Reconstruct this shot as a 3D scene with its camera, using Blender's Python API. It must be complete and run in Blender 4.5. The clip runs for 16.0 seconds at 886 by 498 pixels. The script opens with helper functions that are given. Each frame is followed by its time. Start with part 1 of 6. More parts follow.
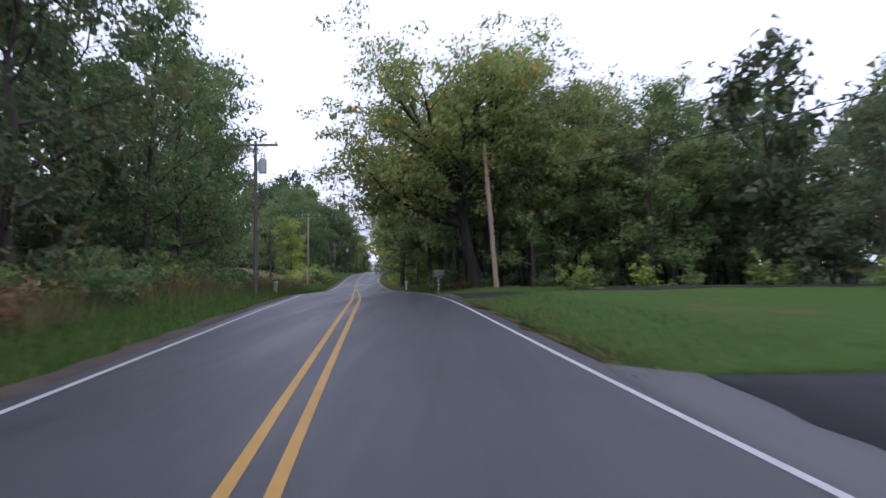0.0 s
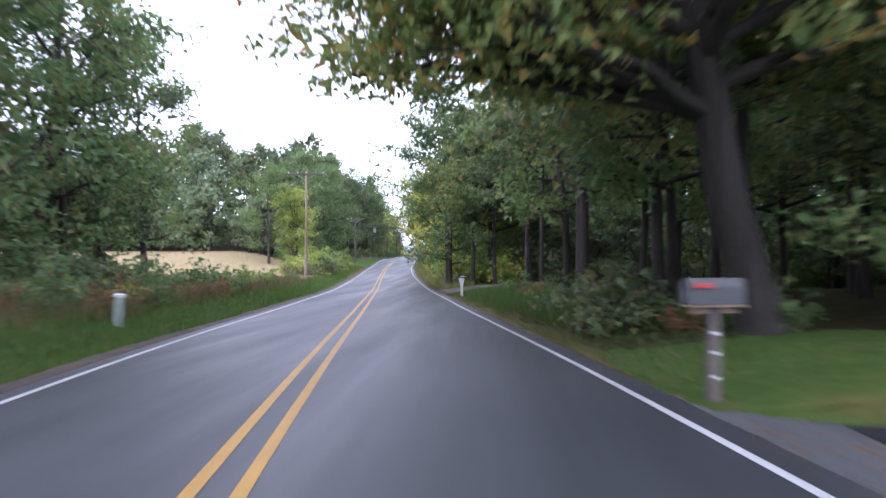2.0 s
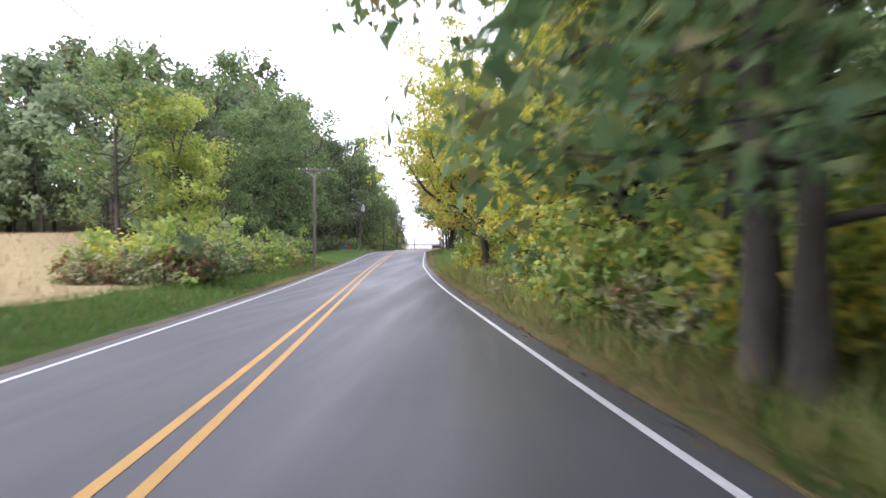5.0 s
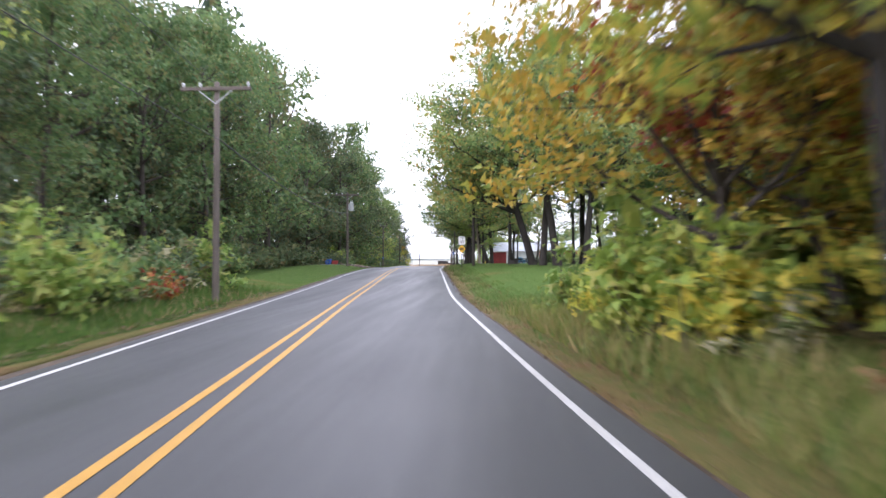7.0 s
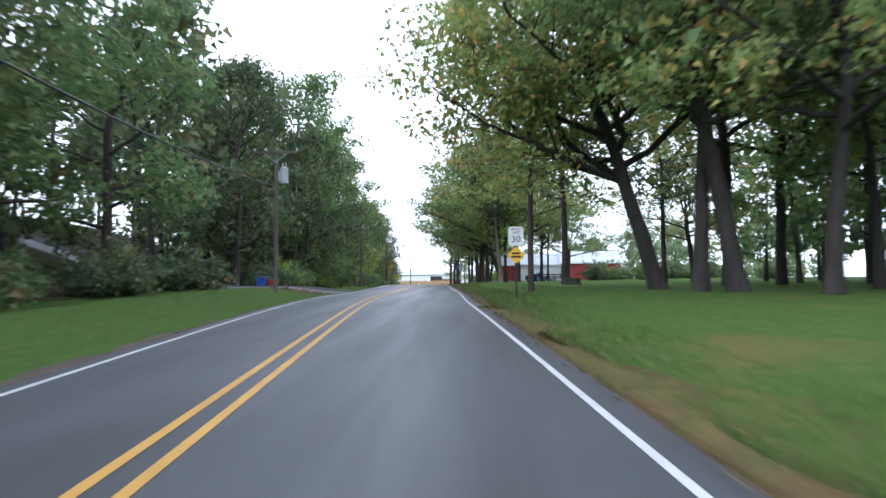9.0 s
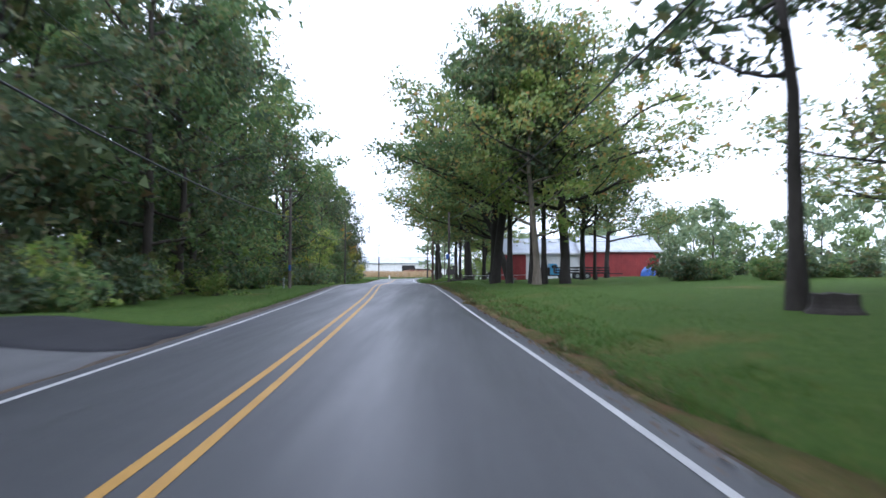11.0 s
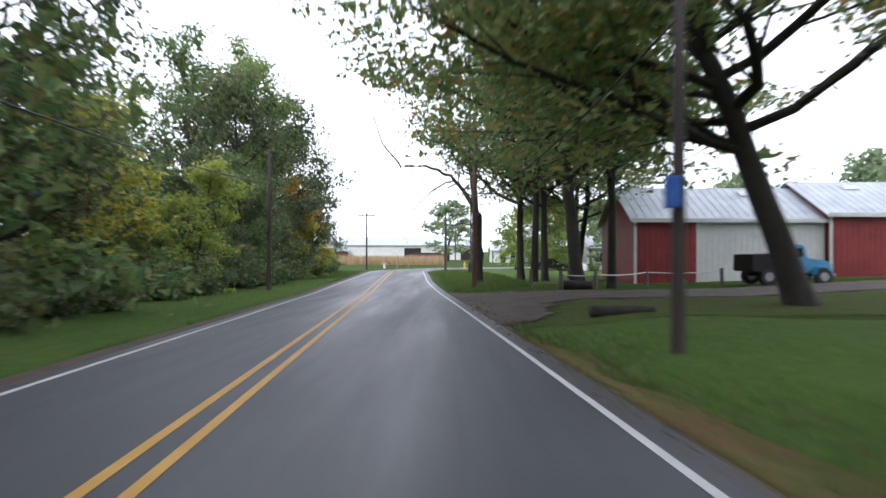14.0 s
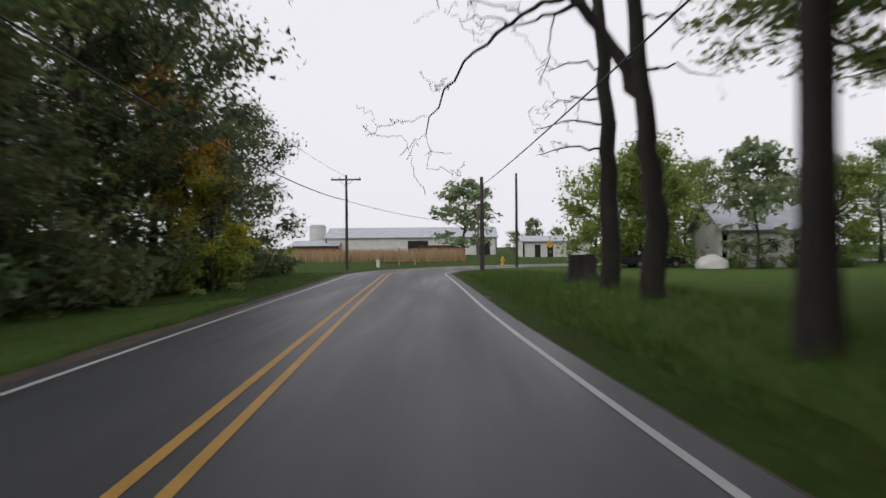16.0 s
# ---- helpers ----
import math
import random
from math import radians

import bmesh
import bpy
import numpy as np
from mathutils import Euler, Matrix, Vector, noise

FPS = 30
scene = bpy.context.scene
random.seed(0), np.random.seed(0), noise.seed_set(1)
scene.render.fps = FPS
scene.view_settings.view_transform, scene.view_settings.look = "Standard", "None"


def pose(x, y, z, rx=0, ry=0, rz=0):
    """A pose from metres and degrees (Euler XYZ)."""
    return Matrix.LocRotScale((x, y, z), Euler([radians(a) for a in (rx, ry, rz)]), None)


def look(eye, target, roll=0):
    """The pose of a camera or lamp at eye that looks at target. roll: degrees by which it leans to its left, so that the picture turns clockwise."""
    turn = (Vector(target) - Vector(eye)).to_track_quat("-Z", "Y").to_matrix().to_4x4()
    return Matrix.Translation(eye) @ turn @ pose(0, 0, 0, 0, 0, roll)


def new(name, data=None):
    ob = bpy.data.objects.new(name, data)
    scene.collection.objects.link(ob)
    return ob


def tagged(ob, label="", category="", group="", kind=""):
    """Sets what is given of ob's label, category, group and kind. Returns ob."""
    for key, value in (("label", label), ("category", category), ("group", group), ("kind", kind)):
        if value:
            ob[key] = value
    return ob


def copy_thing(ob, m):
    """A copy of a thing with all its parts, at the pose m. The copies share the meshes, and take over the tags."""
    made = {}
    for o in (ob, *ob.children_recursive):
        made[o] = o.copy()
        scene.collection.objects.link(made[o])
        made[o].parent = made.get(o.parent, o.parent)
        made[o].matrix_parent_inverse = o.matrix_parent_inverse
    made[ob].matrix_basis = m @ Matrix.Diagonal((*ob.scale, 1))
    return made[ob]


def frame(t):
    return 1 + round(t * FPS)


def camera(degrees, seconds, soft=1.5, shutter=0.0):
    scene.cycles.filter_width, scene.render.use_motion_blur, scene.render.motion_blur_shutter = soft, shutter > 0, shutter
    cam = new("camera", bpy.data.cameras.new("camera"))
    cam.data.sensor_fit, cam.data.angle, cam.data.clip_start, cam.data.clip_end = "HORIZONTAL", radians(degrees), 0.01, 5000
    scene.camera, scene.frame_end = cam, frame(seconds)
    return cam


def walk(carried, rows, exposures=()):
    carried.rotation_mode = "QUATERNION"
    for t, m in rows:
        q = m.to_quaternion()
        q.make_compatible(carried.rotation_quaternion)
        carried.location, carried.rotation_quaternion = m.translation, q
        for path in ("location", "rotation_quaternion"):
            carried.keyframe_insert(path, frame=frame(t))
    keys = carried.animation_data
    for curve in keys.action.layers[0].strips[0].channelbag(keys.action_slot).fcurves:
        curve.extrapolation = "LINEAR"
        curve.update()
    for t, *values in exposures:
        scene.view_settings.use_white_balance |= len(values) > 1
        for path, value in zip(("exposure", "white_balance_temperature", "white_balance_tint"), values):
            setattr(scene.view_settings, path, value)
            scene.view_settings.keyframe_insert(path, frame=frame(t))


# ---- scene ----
# ---------------------------------------------------------------- camera
cam = camera(67.0, 16.0, soft=1.5, shutter=0.5)
PATH = [
    (0.0, pose(0.000, 0.000, 1.425, 91.637, 0.487, 0.000)),
    (0.5, pose(-0.555, 7.224, 1.468, 91.561, 0.214, 1.390)),
    (1.0, pose(-1.143, 14.325, 1.534, 91.627, -0.135, 2.063)),
    (1.5, pose(-1.863, 21.490, 1.611, 91.184, -0.014, 2.708)),
    (2.0, pose(-2.663, 28.887, 1.584, 90.274, 0.147, 2.933)),
    (2.5, pose(-3.544, 36.553, 1.451, 89.619, 0.270, 3.474)),
    (3.0, pose(-4.506, 44.418, 1.208, 89.385, 0.385, 3.760)),
    (3.5, pose(-5.476, 52.282, 0.991, 89.371, 0.687, 3.593)),
    (4.0, pose(-6.365, 59.809, 0.822, 89.267, 0.652, 3.175)),
    (4.2, pose(-6.688, 62.670, 0.725, 89.250, 0.184, 2.990)),
    (4.5, pose(-7.145, 66.810, 0.592, 89.432, 0.253, 2.900)),
    (5.0, pose(-7.874, 73.401, 0.426, 90.052, 0.300, 3.007)),
    (5.5, pose(-8.596, 79.748, 0.374, 90.670, 0.346, 3.274)),
    (6.0, pose(-9.345, 86.040, 0.362, 90.952, 0.416, 3.591)),
    (6.3, pose(-9.815, 89.860, 0.370, 90.999, 0.541, 3.737)),
    (6.5, pose(-10.139, 92.453, 0.356, 91.081, 0.388, 3.773)),
    (7.0, pose(-10.950, 99.185, 0.384, 91.436, 0.083, 3.255)),
    (7.5, pose(-11.753, 106.316, 0.455, 91.724, -0.200, 2.885)),
    (8.0, pose(-12.556, 113.829, 0.559, 91.560, -0.055, 2.614)),
    (8.2, pose(-12.876, 116.920, 0.598, 91.534, 0.232, 2.506)),
    (8.5, pose(-13.354, 121.587, 0.654, 91.971, 0.277, 2.484)),
    (9.0, pose(-14.137, 129.331, 0.839, 92.723, 0.310, 2.354)),
    (9.5, pose(-14.865, 136.949, 1.082, 92.871, 0.348, 1.851)),
    (10.0, pose(-15.489, 144.393, 1.297, 92.391, 0.410, 1.023)),
    (10.3, pose(-15.807, 148.781, 1.426, 92.025, 0.526, 0.554)),
    (10.5, pose(-16.002, 151.688, 1.463, 91.947, 0.337, 0.411)),
    (11.0, pose(-16.444, 159.010, 1.571, 91.647, -0.041, -0.210)),
    (11.5, pose(-16.832, 166.554, 1.591, 91.146, 0.115, -0.612)),
    (12.0, pose(-17.221, 174.467, 1.609, 91.297, 0.865, -0.462)),
    (12.5, pose(-17.648, 182.764, 1.652, 91.317, 0.626, -0.357)),
    (13.0, pose(-18.118, 191.336, 1.735, 91.442, 0.492, -0.072)),
    (13.5, pose(-18.621, 200.011, 1.810, 91.073, 0.261, 0.003)),
    (14.0, pose(-19.129, 208.615, 1.767, 90.179, -0.164, 0.046)),
    (14.5, pose(-19.654, 217.011, 1.604, 89.989, 0.320, 0.401)),
    (15.0, pose(-20.196, 225.187, 1.427, 90.059, 0.342, 0.476)),
    (15.5, pose(-20.730, 233.311, 1.285, 89.373, 0.222, 0.331)),
    (16.0, pose(-21.254, 241.519, 1.109, 89.842, 0.466, 0.265)),
]
EXPOSURES = [(0.0, -0.72, 5470, 24), (0.5, 0.0, 5470, 26), (1.5, 0.45, 5370, 27), (2.5, 0.36, 5520, 27), (3.5, 0.28, 5670, 29), (4.5, 0.42, 5870, 26), (6.3, 0.58, 6070, 23), (7.5, 0.45, 5740, 20),
             (8.5, 0.33, 5500, 13), (10.4, 0.05, 5420, 18), (12.0, 0.25, 5370, 16), (13.5, 0.15, 5820, 16), (14.5, -0.22, 5920, 16), (15.0, -0.36, 5970, 17), (16.0, -1.25, 6480, 16)]
walk(cam, PATH, EXPOSURES)

# ---------------------------------------------------------------- light: bright overcast sky
world = bpy.data.worlds.new("overcast_sky")
scene.world = world
world.use_nodes = True
wn, wl = world.node_tree.nodes, world.node_tree.links
wn.clear()
sky = wn.new("ShaderNodeTexSky")
sky.sky_type = "NISHITA"
sky.sun_disc = False
sky.sun_elevation = radians(34)
sky.sun_rotation = radians(-129)
sky.air_density = 1.0
sky.dust_density = 6.0
grey = wn.new("ShaderNodeHueSaturation")
grey.inputs["Saturation"].default_value = 0.12
cloud = wn.new("ShaderNodeMix")
cloud.data_type = "RGBA"
cloud.inputs[0].default_value = 0.8
cloud.inputs[7].default_value = (20.0, 20.4, 21.0, 1)
back = wn.new("ShaderNodeBackground")
back.inputs["Strength"].default_value = 0.12
wout = wn.new("ShaderNodeOutputWorld")
wl.new(sky.outputs[0], grey.inputs["Color"])
wl.new(grey.outputs[0], cloud.inputs[6])
wl.new(cloud.outputs[2], back.inputs["Color"])
wl.new(back.outputs[0], wout.inputs["Surface"])

sun_data = bpy.data.lights.new("veiled_sun", "SUN")
sun_data.energy = 1.5
sun_data.angle = radians(25)
sun_data.color = (1.0, 0.95, 0.88)
sun = new("veiled_sun", sun_data)
sun.matrix_world = look((-75, 60, 66), (0, 120, 0))


# ---------------------------------------------------------------- materials
def material(name, rough=0.8, metal=0.0, spec=0.5):
    m = bpy.data.materials.new(name)
    m.use_nodes = True
    b = m.node_tree.nodes["Principled BSDF"]
    b.inputs["Roughness"].default_value = rough
    b.inputs["Metallic"].default_value = metal
    b.inputs["Specular IOR Level"].default_value = spec
    return m, m.node_tree.nodes, m.node_tree.links, b


def coords(n, l, scale=1.0, kind="Object", stretch=(1, 1, 1)):
    tc = n.new("ShaderNodeTexCoord")
    mp = n.new("ShaderNodeMapping")
    mp.inputs["Scale"].default_value = [scale * s for s in stretch]
    if kind == "World":
        g = n.new("ShaderNodeNewGeometry")
        l.new(g.outputs["Position"], mp.inputs["Vector"])
    else:
        l.new(tc.outputs[kind], mp.inputs["Vector"])
    return mp.outputs[0]


def noise_tex(n, l, vec, scale, detail=4.0, rough=0.6):
    t = n.new("ShaderNodeTexNoise")
    t.inputs["Scale"].default_value = scale
    t.inputs["Detail"].default_value = detail
    t.inputs["Roughness"].default_value = rough
    l.new(vec, t.inputs["Vector"])
    return t.outputs[0]


def ramp(n, l, fac, stops):
    r = n.new("ShaderNodeValToRGB")
    e = r.color_ramp.elements
    while len(e) < len(stops):
        e.new(0.5)
    for k, (p, c) in enumerate(stops):
        e[k].position = p
        e[k].color = (*c, 1)
    l.new(fac, r.inputs[0])
    return r.outputs[0]


def mix(n, l, a, b, fac, mode="MIX"):
    m = n.new("ShaderNodeMix")
    m.data_type = "RGBA"
    m.blend_type = mode
    for sock, val in ((m.inputs[0], fac), (m.inputs[6], a), (m.inputs[7], b)):
        if isinstance(val, (int, float)):
            sock.default_value = val
        elif isinstance(val, tuple):
            sock.default_value = (*val, 1)
        else:
            l.new(val, sock)
    return m.outputs[2]


def bump(n, l, height, b, strength=0.4, distance=0.02):
    k = n.new("ShaderNodeBump")
    k.inputs["Strength"].default_value = strength
    k.inputs["Distance"].default_value = distance
    l.new(height, k.inputs["Height"])
    l.new(k.outputs[0], b.inputs["Normal"])


def mottled(name, c1, c2, scale=3.0, rough=0.8, metal=0.0, bump_s=0.3, dist=0.01, fine=40.0, stretch=(1, 1, 1), kind="Object", spec=0.5):
    """A surface of two close colours, varied at a coarse and a fine scale."""
    m, n, l, b = material(name, rough, metal, spec)
    v = coords(n, l, 1.0, kind, stretch)
    big = noise_tex(n, l, v, scale, 5)
    small = noise_tex(n, l, v, fine, 3)
    col = ramp(n, l, big, [(0.3, c1), (0.7, c2)])
    dark = ramp(n, l, small, [(0.25, (0.72, 0.72, 0.72)), (0.75, (1.15, 1.15, 1.15))])
    l.new(mix(n, l, col, dark, 1.0, "MULTIPLY"), b.inputs["Base Color"])
    if bump_s:
        bump(n, l, small, b, bump_s, dist)
    return m


def leaf_material(name, colours, clear=0.35, spread=0.5):
    """Leaves: each leaf picks a tone, each plant shifts it a little; thin enough to let light through."""
    m, n, l, b = material(name, 0.55, 0.0, 0.35)
    g = n.new("ShaderNodeNewGeometry")
    o = n.new("ShaderNodeObjectInfo")
    k = len(colours)
    col = ramp(n, l, g.outputs["Random Per Island"], [(i / max(1, k - 1), c) for i, c in enumerate(colours)])
    tone = ramp(n, l, o.outputs["Random"], [(0.0, (1 - spread * 0.5, 1 - spread * 0.45, 1 - spread * 0.5)), (0.5, (1.0, 1.0, 0.95)), (1.0, (1 + spread * 0.6, 1 + spread * 0.4, 1.0))])
    col = mix(n, l, col, tone, 1.0, "MULTIPLY")
    l.new(col, b.inputs["Base Color"])
    t = n.new("ShaderNodeBsdfTranslucent")
    l.new(col, t.inputs["Color"])
    s = n.new("ShaderNodeMixShader")
    s.inputs[0].default_value = clear
    l.new(b.outputs[0], s.inputs[1])
    l.new(t.outputs[0], s.inputs[2])
    l.new(s.outputs[0], n["Material Output"].inputs["Surface"])
    return m


def asphalt_material(name, c1, c2, rough):
    m, n, l, b = material(name, rough, 0.0, 0.35)
    v = coords(n, l, 1.0, "World")
    streak = noise_tex(n, l, coords(n, l, 1.0, "World", (1.0, 0.06, 1.0)), 0.9, 4)
    patch = noise_tex(n, l, v, 0.25, 5)
    grit = noise_tex(n, l, v, 90.0, 2)
    col = ramp(n, l, patch, [(0.3, c1), (0.7, c2)])
    col = mix(n, l, col, ramp(n, l, streak, [(0.3, (0.82, 0.82, 0.83)), (0.7, (1.12, 1.12, 1.12))]), 1.0, "MULTIPLY")
    col = mix(n, l, col, ramp(n, l, grit, [(0.3, (0.7, 0.7, 0.7)), (0.7, (1.3, 1.3, 1.3))]), 1.0, "MULTIPLY")
    l.new(col, b.inputs["Base Color"])
    l.new(ramp(n, l, streak, [(0.3, (rough - 0.1,) * 3), (0.7, (rough + 0.12,) * 3)]), b.inputs["Roughness"])
    bump(n, l, grit, b, 0.35, 0.006)
    return m


def ground_material(name, greens, soil, soil_at, scale=0.5):
    m, n, l, b = material(name, 0.95, 0.0, 0.05)
    v = coords(n, l, 1.0, "World")
    big = noise_tex(n, l, v, scale, 6, 0.65)
    mid = noise_tex(n, l, v, 4.0, 4)
    fine = noise_tex(n, l, v, 60.0, 3, 0.7)
    col = ramp(n, l, mid, [(0.3, greens[0]), (0.55, greens[1]), (0.75, greens[2])])
    col = mix(n, l, col, soil, ramp(n, l, big, [(soil_at, (0, 0, 0)), (soil_at + 0.14, (1, 1, 1))]))
    col = mix(n, l, col, ramp(n, l, fine, [(0.25, (0.55, 0.55, 0.55)), (0.75, (1.4, 1.4, 1.4))]), 1.0, "MULTIPLY")
    l.new(col, b.inputs["Base Color"])
    bump(n, l, fine, b, 0.9, 0.03)
    return m


M_ASPHALT = asphalt_material("worn_asphalt", (0.039, 0.0415, 0.0445), (0.053, 0.056, 0.0595), 0.5)
M_TARMAC = asphalt_material("dark_tarmac", (0.013, 0.0135, 0.016), (0.02, 0.0205, 0.024), 0.85)
M_APRON = asphalt_material("apron_asphalt", (0.078, 0.08, 0.081), (0.1, 0.102, 0.103), 0.62)
M_SHOULDER = mottled("shoulder_gravel", (0.035, 0.027, 0.02), (0.095, 0.066, 0.042), 1.2, 0.9, 0, 0.8, 0.02, 35, kind="World")
M_WHITE = mottled("white_road_paint", (0.4, 0.4, 0.4), (0.52, 0.52, 0.51), 2.0, 0.6, 0, 0.2, 0.004, 30, kind="World")
M_YELLOW = mottled("yellow_road_paint", (0.38, 0.2, 0.025), (0.46, 0.26, 0.04), 2.0, 0.6, 0, 0.2, 0.004, 30, kind="World")
M_GROUND = ground_material("rough_grass_ground", [(0.03, 0.055, 0.012), (0.045, 0.08, 0.016), (0.07, 0.09, 0.025)], (0.06, 0.05, 0.025), 0.58)
M_SCRUB = ground_material("worn_grass", [(0.055, 0.082, 0.024), (0.072, 0.096, 0.028), (0.1, 0.105, 0.036)], (0.095, 0.075, 0.038), 0.54, 0.5)
M_LAWN = ground_material("mown_lawn", [(0.056, 0.1, 0.024), (0.074, 0.122, 0.029), (0.1, 0.135, 0.036)], (0.135, 0.12, 0.042), 0.57, 0.22)
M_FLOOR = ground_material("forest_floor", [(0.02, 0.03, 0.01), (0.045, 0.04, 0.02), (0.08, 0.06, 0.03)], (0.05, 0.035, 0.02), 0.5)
M_FIELD = ground_material("stubble_field", [(0.262, 0.209, 0.109), (0.330, 0.265, 0.143), (0.388, 0.321, 0.176)], (0.242, 0.204, 0.101), 0.6)
M_DRYVERGE = ground_material("dry_verge_grass", [(0.075, 0.09, 0.028), (0.125, 0.108, 0.042), (0.175, 0.128, 0.055)], (0.14, 0.088, 0.046), 0.5, 0.9)
M_GRAVEL = mottled("gravel", (0.06, 0.049, 0.038), (0.13, 0.108, 0.085), 1.5, 0.95, 0, 0.9, 0.03, 30, kind="World")
M_DIRT = mottled("damp_dirt", (0.033, 0.025, 0.019), (0.085, 0.064, 0.046), 1.0, 0.9, 0, 0.8, 0.03, 25, kind="World")
M_BARK = mottled("grey_brown_bark", (0.035, 0.028, 0.022), (0.1, 0.085, 0.07), 1.5, 0.95, 0, 1.0, 0.05, 14, (1, 1, 0.25))
M_BARKDARK = mottled("dark_bark", (0.02, 0.017, 0.014), (0.055, 0.048, 0.042), 1.5, 0.95, 0, 1.0, 0.05, 14, (1, 1, 0.25))
M_BARKPALE = mottled("pale_peeling_bark", (0.12, 0.1, 0.075), (0.28, 0.24, 0.19), 1.5, 0.9, 0, 0.8, 0.04, 14, (1, 1, 0.25))
M_BARKRED = mottled("red_brown_bark", (0.06, 0.035, 0.025), (0.14, 0.09, 0.065), 1.5, 0.95, 0, 1.0, 0.05, 14, (1, 1, 0.25))
M_POLE = mottled("weathered_pole_wood", (0.085, 0.07, 0.06), (0.175, 0.148, 0.128), 1.2, 0.9, 0, 0.5, 0.01, 30, (1, 1, 0.08))
M_POLELIGHT = mottled("pale_pole_wood", (0.22, 0.16, 0.11), (0.4, 0.3, 0.21), 1.2, 0.85, 0, 0.5, 0.01, 30, (1, 1, 0.08))
M_POLEDARK = mottled("dark_pole_wood", (0.035, 0.028, 0.025), (0.08, 0.065, 0.055), 1.2, 0.9, 0, 0.5, 0.01, 30, (1, 1, 0.08))
M_STEEL = mottled("galvanised_steel", (0.3, 0.31, 0.32), (0.45, 0.46, 0.47), 4, 0.45, 0.8, 0.1, 0.002)
M_GREYPAINT = mottled("grey_painted_steel", (0.4, 0.42, 0.43), (0.55, 0.56, 0.57), 3, 0.5, 0.1, 0.1, 0.002)
M_BLACK = mottled("black_rubber_cable", (0.012, 0.012, 0.013), (0.025, 0.025, 0.026), 5, 0.6, 0, 0.1, 0.002)
M_WHITEPLASTIC = mottled("white_plastic", (0.66, 0.66, 0.64), (0.8, 0.8, 0.78), 3, 0.45, 0, 0.1, 0.002)
M_GREENGREY = mottled("grey_green_plastic", (0.3, 0.34, 0.29), (0.42, 0.46, 0.4), 3, 0.6, 0, 0.1, 0.002)
M_BARNRED = mottled("barn_red_metal", (0.19, 0.022, 0.02), (0.28, 0.035, 0.03), 1.0, 0.6, 0.0, 0.15, 0.004, 20)
M_BARNWHITE = mottled("barn_white_metal", (0.58, 0.58, 0.55), (0.72, 0.72, 0.69), 1.0, 0.6, 0.0, 0.15, 0.004, 20)
M_ROOF = mottled("grey_metal_roof", (0.33, 0.36, 0.39), (0.5, 0.53, 0.56), 0.7, 0.5, 0.2, 0.15, 0.004, 15)
M_TRUCKBLUE = mottled("faded_light_blue_paint", (0.05, 0.24, 0.42), (0.1, 0.36, 0.55), 2, 0.4, 0, 0.1, 0.002)
M_TARP = mottled("blue_tarpaulin", (0.02, 0.08, 0.32), (0.04, 0.14, 0.45), 3, 0.5, 0, 0.4, 0.03, 8)
M_GLASS = mottled("dark_window_glass", (0.01, 0.012, 0.014), (0.02, 0.024, 0.028), 3, 0.08, 0, 0.0)
M_DARKSTEEL = mottled("rusty_dark_steel", (0.012, 0.012, 0.012), (0.034, 0.028, 0.025), 3, 0.7, 0.3, 0.3, 0.004)
M_RUSTPAINT = mottled("rusty_red_paint", (0.16, 0.06, 0.045), (0.24, 0.09, 0.065), 3, 0.7, 0, 0.2, 0.003)
M_RED = mottled("faded_red_paint", (0.42, 0.05, 0.045), (0.58, 0.08, 0.07), 3, 0.5, 0, 0.1, 0.002)
M_SIGNYELLOW = mottled("yellow_sign_sheet", (0.75, 0.42, 0.02), (0.85, 0.5, 0.03), 3, 0.45, 0, 0.0)
M_SIGNBLACK = mottled("black_sign_ink", (0.01, 0.01, 0.01), (0.02, 0.02, 0.02), 3, 0.5, 0, 0.0)
M_BLUESIGN = mottled("blue_painted_steel", (0.03, 0.1, 0.38), (0.05, 0.15, 0.48), 3, 0.5, 0, 0.0)
M_ROCK = mottled("field_stone", (0.1, 0.075, 0.058), (0.24, 0.185, 0.15), 4, 0.9, 0, 0.8, 0.03, 20)
M_CORN = leaf_material("dry_maize", [(0.29, 0.2, 0.11), (0.4, 0.29, 0.17), (0.34, 0.25, 0.14)], 0.2, 0.2)
M_GRASSBLADE = leaf_material("grass_blades", [(0.05, 0.12, 0.018), (0.07, 0.15, 0.024), (0.1, 0.17, 0.035), (0.17, 0.17, 0.06)], 0.3, 0.2)
M_STRAW = leaf_material("straw_weeds", [(0.12, 0.19, 0.04), (0.18, 0.22, 0.05), (0.26, 0.23, 0.08), (0.34, 0.25, 0.11)], 0.3, 0.2)
M_DRYGRASS = leaf_material("dry_weeds", [(0.06, 0.11, 0.03), (0.09, 0.12, 0.04), (0.2, 0.15, 0.07), (0.28, 0.18, 0.09)], 0.25, 0.3)
L_GREEN = leaf_material("green_leaves", [(0.088, 0.165, 0.070), (0.124, 0.213, 0.084), (0.124, 0.213, 0.084), (0.170, 0.256, 0.095), (0.170, 0.256, 0.095), (0.249, 0.293, 0.110), (0.2, 0.17, 0.075)], 0.46, 0.5)
L_DARK = leaf_material("dark_green_leaves", [(0.064, 0.105, 0.061), (0.090, 0.138, 0.074), (0.090, 0.138, 0.074), (0.121, 0.168, 0.080), (0.121, 0.168, 0.080), (0.179, 0.186, 0.084), (0.141, 0.102, 0.057)], 0.4, 0.5)
